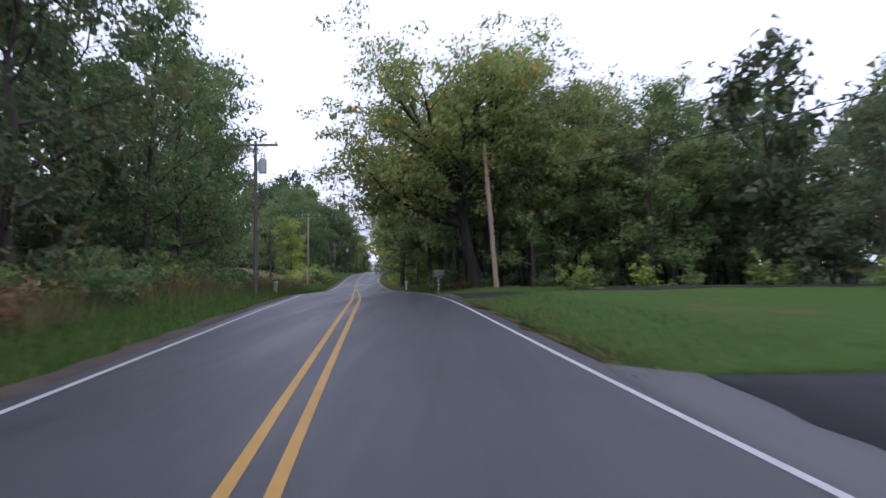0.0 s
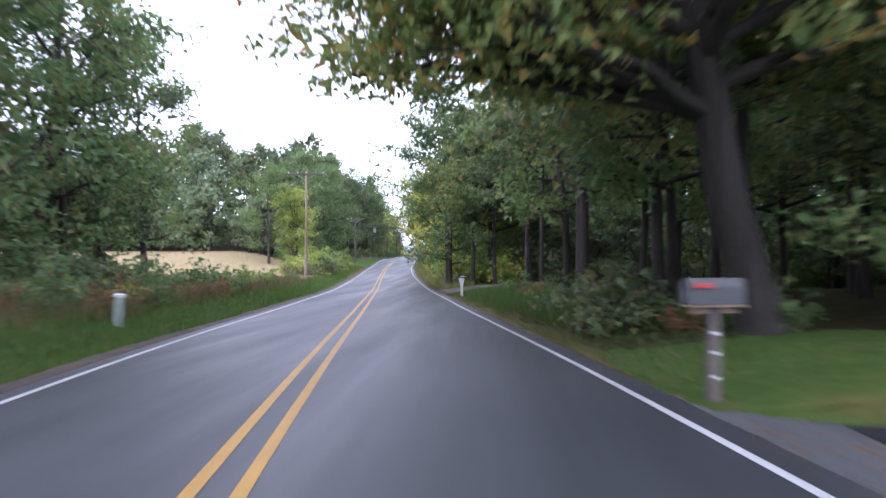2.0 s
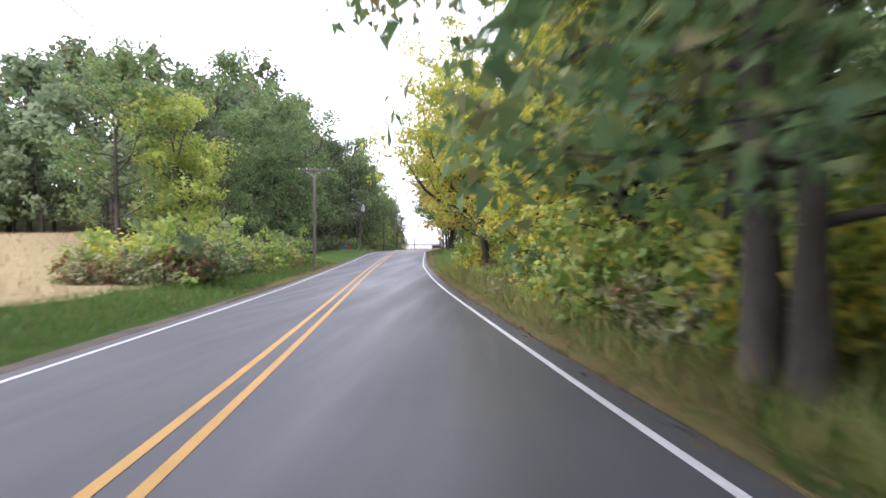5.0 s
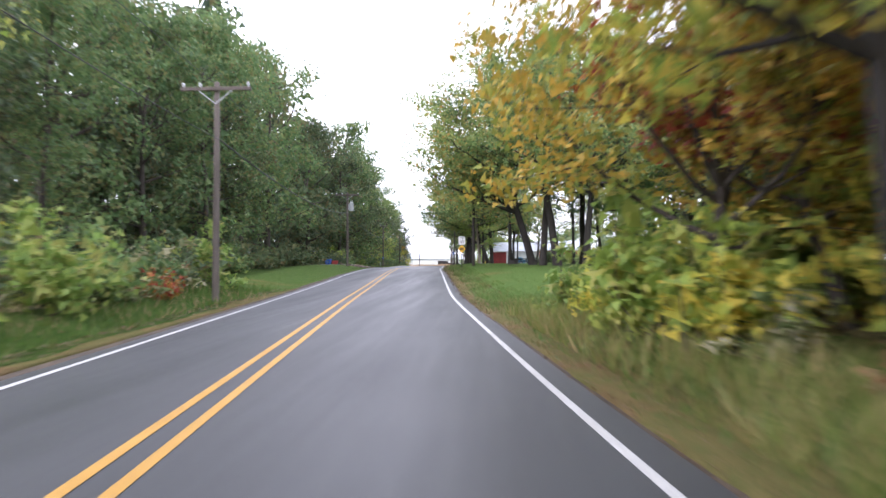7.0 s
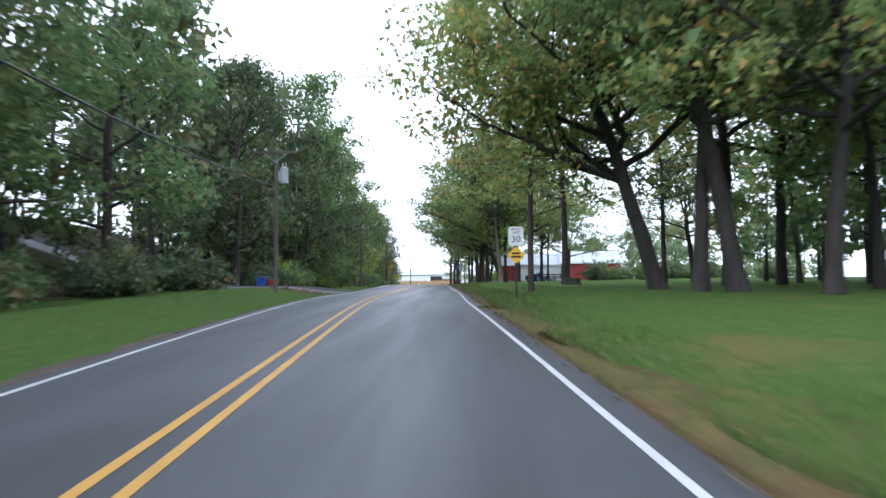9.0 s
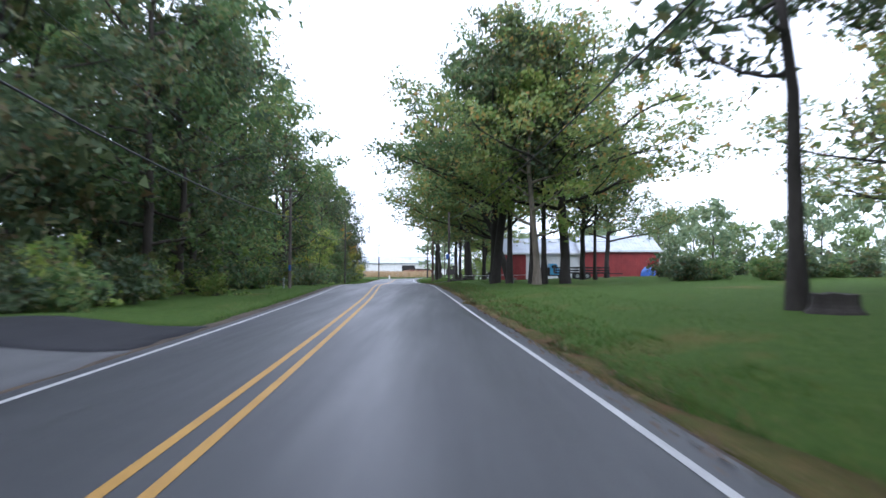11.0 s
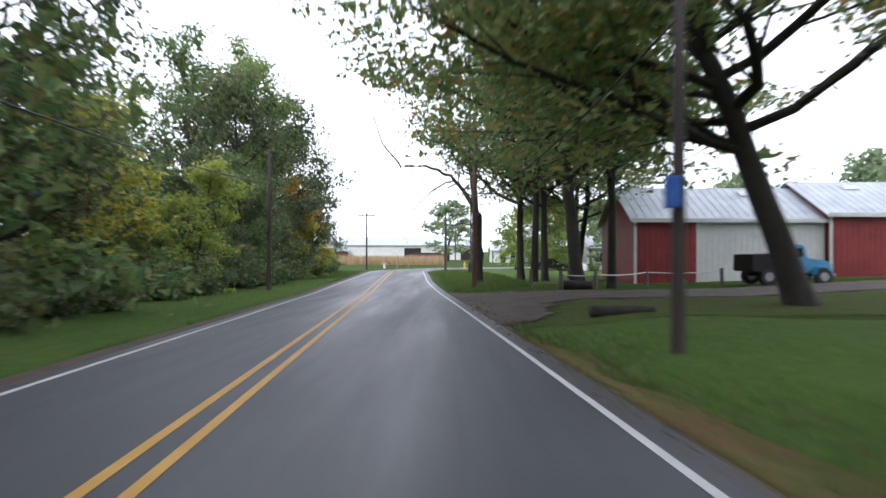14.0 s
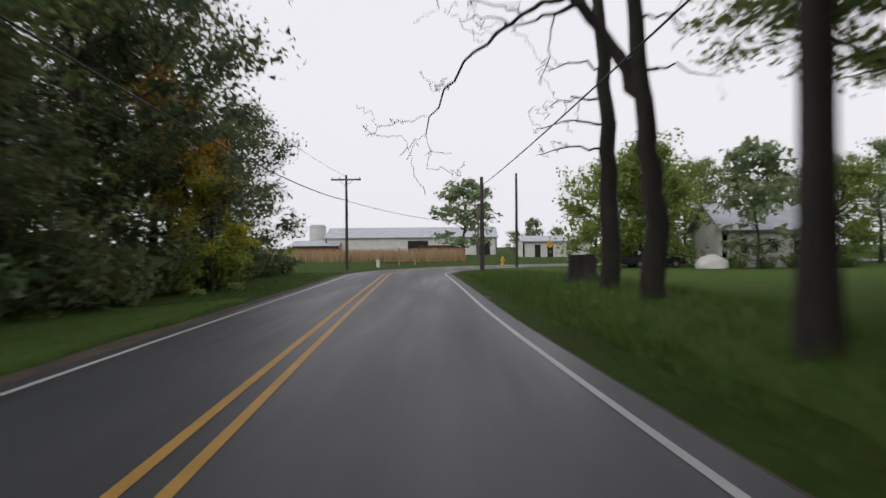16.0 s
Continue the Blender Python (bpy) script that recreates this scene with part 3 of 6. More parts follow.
# ---------------------------------------------------------------- trees
def leaf_arrays(rng, centres, spread, count, size, flat=0.7, core=1.8):
    """Small pointed leaves scattered round each centre, and ragged leaf sprays that fill the clumps from inside."""
    centres, spread = np.asarray(centres), np.asarray(spread)
    count = max(4, int(count * 0.6))
    c = np.repeat(centres, count, axis=0)
    s = np.repeat(spread, count)[:, None]
    off = rng.normal(0, 1, c.shape)
    off /= np.linalg.norm(off, axis=1)[:, None] + 1e-9
    out = off.copy()
    off *= (rng.random((len(c), 1)) ** 0.42)
    off[:, 2] *= flat
    p = c + off * s
    n = out * 0.9 + rng.normal(0, 0.55, c.shape) + np.array([0, 0, 0.35])
    n /= np.linalg.norm(n, axis=1)[:, None] + 1e-9
    d = rng.normal(0, 1, c.shape) + out * 0.5 - np.array([0, 0, 0.6])
    d -= n * (d * n).sum(1)[:, None]
    d /= np.linalg.norm(d, axis=1)[:, None] + 1e-9
    w = np.cross(d, n)
    ln = size * 1.2 * rng.uniform(0.6, 1.35, (len(c), 1))
    v = np.stack([p - d * ln * 0.42 + w * ln * 0.36, p - d * ln * 0.42 - w * ln * 0.36, p + d * ln * 0.62], 1).reshape(-1, 3)
    f = np.arange(len(v)).reshape(-1, 3)
    m = int(len(centres) * core)
    if m == 0:
        return v, f
    k = rng.integers(0, len(centres), m)
    mid = centres.mean(0)
    q = centres[k] + (mid - centres[k]) * rng.uniform(0.04, 0.2, (m, 1)) + rng.normal(0, 0.16, (m, 3)) * spread[k][:, None]
    r = np.minimum(0.5 * spread[k], 1.3 * size + 0.07)
    a = rng.normal(0, 1, (m, 3)) * np.array([1, 1, 0.7])
    a /= np.linalg.norm(a, axis=1)[:, None]
    b = np.cross(a, rng.normal(0, 1, (m, 3)))
    b /= np.linalg.norm(b, axis=1)[:, None]
    e = np.cross(a, b)
    ring = []
    for j in range(6):
        th = 6.283 * j / 6 + rng.normal(0, 0.2, m)
        rad = r * (rng.uniform(0.85, 1.25, m) if j % 2 else rng.uniform(0.25, 0.6, m))
        ring.append(q + (np.cos(th) * rad)[:, None] * a + (np.sin(th) * rad)[:, None] * b + (rng.normal(0, 0.28, m) * r)[:, None] * e)
    vv = np.concatenate([q[:, None, :], np.stack(ring, 1)], 1).reshape(-1, 3)
    base = np.arange(m)[:, None] * 7 + len(v)
    ff = np.concatenate([np.stack([base[:, 0], base[:, 0] + 1 + j, base[:, 0] + 1 + (j + 1) % 6], 1) for j in range(6)])
    return np.concatenate([v, vv]), np.concatenate([f, ff])


def limb(rng, start, azim, elev, length, r0, bend_up=0.25, steps=6):
    p = [np.array(start, float)]
    a, e = azim, elev
    for k in range(steps):
        d = np.array([math.cos(a) * math.cos(e), math.sin(a) * math.cos(e), math.sin(e)])
        p.append(p[-1] + d * length / steps)
        a += rng.normal(0, 0.22)
        e += bend_up / steps + rng.normal(0, 0.13)
    r = np.linspace(r0, r0 * 0.22, steps + 1)
    return np.array(p), r


def make_tree(name, seed, height, low, radius, leaf_mat, bark, label, limbs=14, subs=3, per=42, leaf=0.32, clump=1.15, trunk_r=0.22, top=0.55, lean=(0, 0), wiggle=0.25, sides=7, category="tree", core=1.8):
    """A tree as trunk and limbs, and a crown of single leaves round the twigs. low: height of the first limbs."""
    rng = np.random.default_rng(seed)
    root = thing(name, Matrix.Translation((0, 0, -200)), label, category)
    n = 9
    hs = np.linspace(0, 1, n)
    tp = np.stack([lean[0] * hs ** 1.3 + np.cumsum(rng.normal(0, wiggle, n)) * hs, lean[1] * hs ** 1.3 + np.cumsum(rng.normal(0, wiggle, n)) * hs, hs * height * 0.9 - 0.25], 1)
    tr = trunk_r * (1 - hs * 0.82)
    tr[0] *= 1.45
    wood = [tube_arrays(tp, tr, sides)]
    centres, spread = [], []
    for i in range(limbs):
        f = (i + rng.uniform(0.1, 0.9)) / limbs
        h = low + (height * 0.9 - low) * f ** 0.9
        hh = tp[:, 2]
        at = np.array([np.interp(h, hh, tp[:, 0]), np.interp(h, hh, tp[:, 1]), min(max(h, hh[0]), hh[-1])])
        prof = math.sin(math.pi * min(1.0, 0.22 + 0.72 * f)) ** 0.7
        prof = max(prof, 0.35) if f < 0.9 else 0.4
        ln = radius * prof * rng.uniform(0.75, 1.15)
        az = i * 2.4 + rng.normal(0, 0.4)
        el = 0.15 + 0.75 * f + rng.normal(0, 0.12)
        lp, lr = limb(rng, at, az, el, ln, trunk_r * (0.42 - 0.2 * f), 0.25)
        wood.append(tube_arrays(lp[::2] if sides < 6 else lp, lr[::2] if sides < 6 else lr, 3 if sides < 6 else 5))
        for t in (0.55, 0.8, 1.0):
            j = t * (len(lp) - 1)
            q = lp[int(j)] * (1 - j % 1) + lp[min(int(j) + 1, len(lp) - 1)] * (j % 1)
            rng.random()
            centres.append(q)
            spread.append(clump * rng.uniform(0.7, 1.2))
        for _ in range(subs):
            j = rng.integers(2, len(lp) - 1)
            sp, sr = limb(rng, lp[j], az + rng.choice([-1, 1]) * rng.uniform(0.5, 1.2), el * 0.6 + rng.normal(0, 0.3), ln * rng.uniform(0.3, 0.55), lr[j] * 0.6, 0.15, 4)
            if sides > 5:
                wood.append(tube_arrays(sp[[0, -1]], sr[[0, -1]], 3))
            rng.random()
            centres.append(sp[-1])
            spread.append(clump * rng.uniform(0.6, 1.1))
            if rng.random() < 0.5:
                centres.append(sp[2])
                spread.append(clump * rng.uniform(0.5, 0.9))
    centres.append(tp[-1])
    spread.append(clump)
    put("trunk", mesh("trunk", *join_arrays(wood), bark, True), root)
    put("crown", mesh("crown", *leaf_arrays(rng, np.array(centres), np.array(spread), per, leaf, core=core), leaf_mat), root)
    return root


def make_oak(name, seed, height, low, radius, leaf_mat, bark, label, sides_n=7, tops=3, subs=9, per=64, leaf=0.165, clump=1.05, trunk_r=0.25, lean=(0.0, 0.0), bare=0.2, rise=0.26, category="tree", core=0.65, extra=(), tilt=(1.0, 1.35)):
    """A spreading tree: a short trunk that breaks into crooked limbs, twigs, and leaves in loose layers at the twigs."""
    rng = np.random.default_rng(seed)
    root = thing(name, Matrix.Translation((0, 0, -200)), label, category)
    n = 8
    hs = np.linspace(0, 1, n)
    th = low * 1.5 + 0.8
    bow = np.cumsum(rng.normal(0, 0.09, (n, 2)), 0) * hs[:, None]
    tp = np.stack([lean[0] * hs + bow[:, 0], lean[1] * hs + bow[:, 1], hs * th - 0.25], 1)
    tr = trunk_r * (1 - hs * 0.35)
    tr[0] *= 1.3
    wood_ = [tube_arrays(tp, tr, 9)]
    centres, spread = [], []
    mains = []
    for k in range(tops):
        az = k * 6.28 / tops + rng.uniform(-0.5, 0.5)
        mains.append((tp[-1], az, rng.uniform(*tilt), (height - th) * rng.uniform(0.85, 1.05), tr[-1] * 0.72))
    for k in range(sides_n):
        f = (k + 0.5) / sides_n
        h = low + (th - low) * f
        at = np.array([np.interp(h, tp[:, 2], tp[:, 0]), np.interp(h, tp[:, 2], tp[:, 1]), h])
        mains.append((at, k * 2.4 + rng.normal(0, 0.3), rise + 0.5 * f + rng.normal(0, 0.1), radius * rng.uniform(0.85, 1.12), trunk_r * (0.5 - 0.12 * f)))
    for az, el, ln in extra:
        mains.append((tp[4], az, el, ln, trunk_r * 0.45))
    for at, az, el, ln, r0 in mains:
        lp, lr = limb(rng, at, az, el, ln, r0, 0.35, 9)
        wood_.append(tube_arrays(lp, lr, 6))
        for t in (7, 9):
            centres.append(lp[t])
            spread.append(clump * rng.uniform(0.7, 1.1))
        for i in range(subs):
            f = bare + (1 - bare) * (i + rng.uniform(0, 0.8)) / subs
            j = min(int(f * 9), 8)
            d = lp[j + 1] - lp[j]
            a0 = math.atan2(d[1], d[0]) + (1 if i % 2 else -1) * rng.uniform(0.4, 1.25)
            e0 = math.asin(max(-1, min(1, d[2] / (np.linalg.norm(d) + 1e-9)))) * 0.6 + rng.normal(0.12, 0.3)
            sp, sr = limb(rng, lp[j], a0, e0, ln * rng.uniform(0.25, 0.48), lr[j] * 0.55, 0.1, 5)
            wood_.append(tube_arrays(sp[[0, 2, 5]], sr[[0, 2, 5]], 3))
            centres += [sp[3], sp[5]]
            spread += [clump * rng.uniform(0.6, 1.0), clump * rng.uniform(0.7, 1.1)]
            for _ in range(2):
                q = rng.integers(2, 5)
                tw, wr = limb(rng, sp[q], a0 + rng.choice([-1, 1]) * rng.uniform(0.5, 1.3), e0 + rng.normal(0.1, 0.4), ln * rng.uniform(0.12, 0.24), sr[q] * 0.5, 0.0, 3)
                wood_.append(tube_arrays(tw[[0, 3]], wr[[0, 3]], 3))
                centres.append(tw[-1])
                spread.append(clump * rng.uniform(0.6, 1.0))
    put("trunk", mesh("trunk", *join_arrays(wood_), bark, True), root)
    put("crown", mesh("crown", *leaf_arrays(rng, np.array(centres), np.array(spread), per, leaf, 0.6, core), leaf_mat), root)
    return root


def make_bush(name, seed, height, radius, leaf_mat, label, count=17, per=23, leaf=0.145, category="bush"):
    rng = np.random.default_rng(seed)
    root = thing(name, Matrix.Translation((0, 0, -200)), label, category)
    stems, centres, spread = [], [], []
    for i in range(count):
        a = rng.uniform(0, 6.28)
        e = rng.uniform(0.35, 1.4)
        sp, sr = limb(rng, (rng.normal(0, radius * 0.2), rng.normal(0, radius * 0.2), -0.1), a, e, (height * math.sin(e) + radius * math.cos(e)) * rng.uniform(0.5, 1.0), 0.02, 0.2, 5)
        stems.append(tube_arrays(sp[::2], sr[::2], 3))
        for j in (2, 3, 5):
            centres.append(sp[j])
            spread.append(0.3 * (height + radius) / 2 * rng.uniform(0.7, 1.3))
    put("stem", mesh("stem", *join_arrays(stems), M_BARK, True), root)
    put("foliage", mesh("foliage", *leaf_arrays(rng, np.array(centres), np.array(spread), per, leaf), leaf_mat), root)
    return root


def plant(src, x, y, size=1.0, turn=None, rng=random, wide=1.0, label="", group="", sink=0.0):
    turn = rng.uniform(0, 360) if turn is None else turn
    m = pose(x, y, float(ground_z(np.float64(x), np.float64(y))) - sink, 0, 0, turn) @ Matrix.Diagonal((size * wide, size * wide, size, 1))
    ob = copy_thing(src, m)
    if label:
        ob["label"] = label
    if group:
        ob["group"] = group
    return ob


FOREST = [make_tree("tree", 11 + k, h, lo, r, lm, M_BARKDARK, lb, limbs=17, per=66, leaf=0.215, clump=1.15, trunk_r=0.2)
          for k, (h, lo, r, lm, lb) in enumerate([(17, 4.5, 4.6, L_DARK, "tall dark green woodland tree"), (15.5, 3.6, 4.2, L_GREEN, "tall green woodland tree"), (18, 6.0, 4.4, L_DARK, "tall slender woodland tree with a bare lower trunk")])]
EDGE = [make_tree("tree", 31 + k, h, lo, r, lm, M_BARK, lb, limbs=22, per=80, leaf=0.172, clump=1.2, trunk_r=0.2, core=1.6)
        for k, (h, lo, r, lm, lb) in enumerate([(14.5, 0.9, 4.3, L_GREEN, "leafy green tree branching low at the wood's edge"), (13, 0.7, 4.0, L_DARK, "dense dark green tree at the wood's edge"), (15.5, 1.4, 4.4, L_GREEN, "green tree with some yellowing leaves at the wood's edge")])]
OAK = [make_oak("oak_tree", 51 + k, h, lo, r, lm, M_BARKDARK, lb, lean=ln)
       for k, (h, lo, r, lm, lb, ln) in enumerate([(17, 4.8, 7.8, L_OAK, "old spreading oak with crooked dark limbs", (0.3, 0)), (16, 5.0, 7.4, L_GREEN, "old spreading oak with a dark leaning trunk", (-0.9, 0.3)), (15.5, 4.2, 7.0, L_OAK, "broad green shade tree with a dark trunk", (0, 0.4))])]
GREAT = make_oak("oak_tree", 59, 16.0, 4.4, 8.4, L_OAK, M_BARKDARK, "great roadside oak with a few orange leaves", sides_n=12, tops=7, subs=9, per=88, leaf=0.165, clump=1.15, trunk_r=0.36, lean=(-1.6, 0.0), rise=0.38, bare=0.12, core=1.1, extra=((3.2, 0.3, 7.4), (2.75, 0.4, 7.2), (3.6, 0.42, 7.4), (3.0, 0.6, 7.2)), tilt=(0.72, 1.12))
SHADE = make_oak("oak_tree", 64, 15.0, 4.4, 8.6, L_OAK, M_BARKDARK, "great shade oak with a leaning trunk on the lawn", sides_n=11, tops=4, subs=9, per=84, leaf=0.16, clump=1.2, trunk_r=0.27, lean=(-1.7, 0), bare=0.15, rise=0.3, extra=((3.3, 0.35, 7.4), (2.9, 0.45, 7.2), (3.1, 0.65, 7.0)))
GOLD = make_oak("tree", 66, 10.0, 2.6, 5.6, L_YELLOW, M_BARKDARK, "spreading roadside tree with yellow-green leaves over the road", sides_n=13, tops=5, subs=8, per=92, leaf=0.125, clump=0.95, trunk_r=0.2, lean=(-0.9, 0), rise=0.35, bare=0.12, core=0.9)
RUSSET = make_oak("tree", 67, 8.2, 1.5, 4.0, L_RED, M_BARK, "arching tree with red and green autumn leaves", sides_n=6, tops=3, subs=7, per=60, leaf=0.125, clump=0.8, trunk_r=0.13, lean=(-0.8, 0), rise=0.4)
AMBER = make_oak("tree", 68, 8.0, 1.2, 4.4, L_AMBER, M_BARK, "arching tree with orange, yellow and green leaves", sides_n=7, tops=3, subs=7, per=66, leaf=0.125, clump=0.85, trunk_r=0.13, lean=(-0.8, 0), rise=0.35)
PALE = make_tree("tree", 58, 13, 2.6, 3.6, L_LIGHT, M_BARKPALE, "slender tree with a pale trunk and climbing ivy", limbs=16, per=40, leaf=0.2, clump=0.95, trunk_r=0.24)
ROUND = make_tree("tree", 60, 8.6, 0.5, 4.6, L_LIGHT, M_BARK, "dense rounded light green tree beyond a lawn", limbs=26, per=40, leaf=0.24, clump=1.2, trunk_r=0.16)
BACK = [make_tree("tree", 61 + k, h, lo, r, lm, M_BARKDARK, lb, limbs=15, subs=2, per=18, leaf=0.5, clump=1.5, trunk_r=0.22, sides=5, core=1.0)
        for k, (h, lo, r, lm, lb) in enumerate([(17, 4.0, 4.8, L_DARK, "tall dark green woodland tree"), (16, 1.2, 4.6, L_GREEN, "tall green woodland tree")])]
# distant trees, their leaf colours paled to imitate haze
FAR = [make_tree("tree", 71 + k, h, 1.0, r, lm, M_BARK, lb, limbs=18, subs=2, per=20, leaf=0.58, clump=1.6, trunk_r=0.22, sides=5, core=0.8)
       for k, (h, r, lm, lb) in enumerate([(15, 5.2, L_HAZY, "rounded hillside tree with haze painted into its leaf colour"), (13, 4.8, L_HAZY, "rounded hillside tree with haze painted into its leaf colour"), (11, 4.5, L_HAZY_SOFT, "hillside tree with green leaves softened by painted haze")])]
THICK = make_tree("tree", 81, 6.0, 0.5, 2.6, L_DARK, M_BARKDARK, "low dark undergrowth tree", limbs=9, subs=1, per=34, leaf=0.3, clump=1.1, trunk_r=0.09, sides=5, core=1.0)
AUTUMN = [make_tree("tree", 91 + k, h, lo, r, lm, M_BARK, lb, limbs=16, per=75, leaf=0.16, clump=0.95, trunk_r=0.13, lean=ln)
          for k, (h, lo, r, lm, lb, ln) in enumerate([(8, 1.2, 3.2, L_YELLOW, "small tree with yellow and green autumn leaves", (0, 0)), (8.5, 2.0, 3.0, L_RED, "small leaning tree with red autumn leaves", (-1.6, 0)), (9, 1.8, 2.6, L_ORANGE, "small tree with orange autumn leaves", (0, 0)), (9, 1.4, 3.0, L_LIGHT, "slender young tree with light green leaves", (0, 0))])]
BUSH = [make_bush("bush", 111 + k, h, r, lm, lb)
        for k, (h, r, lm, lb) in enumerate([(1.7, 1.2, L_GREEN, "leafy green roadside bush"), (2.2, 1.3, L_LIGHT, "light green straggling bush"), (1.5, 1.3, L_YELLOW, "bush with yellowing leaves"), (1.3, 1.1, L_RED, "low bush with dark red leaves"), (1.9, 1.4, L_DARK, "dense dark green bush")])]
CLUMP = [make_bush("weed_clump", 131 + k, h, r, lm, lb, count=13, per=22, leaf=lf, category="weeds")
         for k, (h, r, lm, lb, lf) in enumerate([(0.95, 0.75, L_RUST, "rust-brown seeding weeds at the roadside", 0.085), (1.25, 0.8, L_FLOWER, "tall weeds with pale flower heads", 0.085), (0.8, 0.8, L_LIGHT, "low bright green leafy weeds", 0.1)])]
SOURCES = CLUMP + [PALE, SHADE, THICK, ROUND, GREAT, GOLD, RUSSET, AMBER] + FOREST + EDGE + OAK + BACK + FAR + AUTUMN + BUSH

R = random.Random(5)


def placed(x, y, size, rng, wide=1.0):
    z = float(ground_z(np.float64(x), np.float64(y)))
    return pose(x, y, z, 0, 0, rng.uniform(0, 360)) @ Matrix.Diagonal((size * wide, size * wide, size, 1))


def wood(y0, y1, u0, u1, gap, sources, size=(0.85, 1.15), jitter=0.35, keep=None, group="trees of the wood", joined=None, label=""):
    """Trees spread over a stretch of the land, u metres from the road; joined: as one stuff object of that name."""
    spots = []
    y = y0
    row = 0
    while y < y1:
        u = u0 + (gap * 0.5 if row % 2 else 0)
        while u < u1:
            yy_ = y + R.uniform(-1, 1) * gap * jitter
            uu_ = u + R.uniform(-1, 1) * gap * jitter
            x = float(road_x(yy_)) + uu_
            if keep is None or keep(x, yy_, uu_):
                spots.append((R.choice(sources), x, yy_, R.uniform(*size)))
            u += gap
        y += gap * 0.87
        row += 1
    if joined is None:
        for src, x, y, k in spots:
            plant(src, x, y, k, rng=R, group=group)
    else:
        join_stuff(joined, [(src, placed(x, y, k, R)) for src, x, y, k in spots], label)


def join_stuff(name, items, label, category="trees"):
    """Far plants that nobody could count: one object with a part for each material."""
    root = thing(name, Matrix.Identity(4), label, category, kind="stuff")
    heaps = {}
    for src, m in items:
        for ch in src.children:
            me = ch.data
            v = np.empty(len(me.vertices) * 3)
            me.vertices.foreach_get("co", v)
            q = np.empty(len(me.loops), dtype=int)
            me.loops.foreach_get("vertex_index", q)
            a = np.array(m)
            heaps.setdefault((ch.name.split(".")[0], me.materials[0]), []).append((v.reshape(-1, 3) @ a[:3, :3].T + a[:3, 3], q.reshape(len(me.polygons), -1)))
    for (kind_, mat), pieces in heaps.items():
        ob = put("trunks" if kind_ in ("trunk", "stem") else "foliage", mesh(name, *join_arrays(pieces), mat, kind_ in ("trunk", "stem")), root)
        ob["kind"] = "stuff"
    return root


# left wood at the start
wood(-14, 60, -13.6, -12.0, 4.4, EDGE, (1.12, 1.42))
wood(-14, 64, -19.5, -17, 5.0, BACK, (1.0, 1.3))
wood(-14, 66, -17, -14, 3.6, [THICK], (0.8, 1.2), joined="thicket", label="low dark undergrowth between tall trees")
wood(128, 272, -18, -14, 3.8, [THICK], (0.8, 1.25), keep=lambda x, y, u: not 163 < y < 177, joined="thicket", label="low dark undergrowth between tall trees")
wood(-14, 68, -40, -24, 9.4, BACK, (1.0, 1.3), joined="woodland", label="deep shady wood of tall green trees")
# the wood beyond the field and along the left of the road
wood(111, 127, -13.5, -9.8, 3.9, [AUTUMN[3], EDGE[0], EDGE[1]], (0.65, 0.9))
plant(AUTUMN[3], -25.4, 113.5, 1.15, rng=R)
wood(128, 152, -14.0, -10.4, 4.6, EDGE, (0.95, 1.15))
wood(150, 195, -12.0, -10.2, 4.7, EDGE, (1.2, 1.45), keep=lambda x, y, u: not 163 < y < 177)
wood(195, 238, -11.2, -9.6, 4.2, EDGE, (1.15, 1.35))
wood(239, 250, -12.8, -10.6, 3.8, [EDGE[0], AUTUMN[3], EDGE[1]], (0.42, 0.58))
wood(128, 152, -20, -16, 5.4, BACK, (0.8, 0.95))
wood(152, 236, -20, -16, 5.4, BACK + FOREST[1:2], (1.05, 1.3), keep=lambda x, y, u: not (164 < y < 175 and u > -24))
wood(238, 270, -20, -16, 5.2, BACK[1:], (0.6, 0.8))
wood(130, 222, -38, -23, 9.4, BACK, (0.85, 1.1), keep=lambda x, y, u: not (164 < y < 175 and u > -24), joined="woodland", label="deep shady wood of tall green trees")
wood(228, 275, -44, -24, 7.0, BACK[1:], (0.45, 0.7), joined="thicket", label="low trees deep in the wood")
# hill and field-edge trees carry the haze in their leaf colour
wood(124, 158, -125, -24, 6.4, FAR, (0.85, 1.0), keep=lambda x, y, u: u < -42 or y < 130, joined="hillside_wood", label="trees covering a low hill, greyed by painted haze")
wood(121, 127, -100, -17, 3.8, FAR[2:] + FAR, (0.4, 0.7), joined="field_edge_thicket", label="low trees along a field edge, paled by painted haze")
# right wood by the first mailboxes
wood(48, 68, 8.5, 24, 5.4, FOREST + [OAK[2]], (0.8, 1.0), keep=lambda x, y, u: not (y > 64 and u < 16))
wood(40, 47, 11, 28, 4.6, EDGE, (0.62, 0.82))
wood(79, 118, 13, 44, 4.8, [THICK], (0.85, 1.3), joined="thicket", label="low dark undergrowth between tall trees")
wood(38, 78, 24, 34, 4.6, [THICK], (0.9, 1.4), joined="thicket", label="low dark undergrowth between tall trees")
wood(165, 196, 30, 60, 7.0, BACK, (0.75, 1.0), joined="woodland", label="trees closing the far side of a lawn")
wood(76, 92, 44, 66, 6.0, BACK, (0.6, 0.8), joined="woodland", label="deep shady wood closing the view")
wood(42, 80, 26, 50, 8.0, BACK, (0.75, 0.95), joined="woodland", label="deep shady wood behind the first houses")
wood(8, 42, 31, 46, 7.0, BACK, (0.55, 0.8), joined="woodland", label="dense trees closing a garden lawn")
wood(12, 40, 25, 28, 5.0, EDGE, (0.55, 0.75))
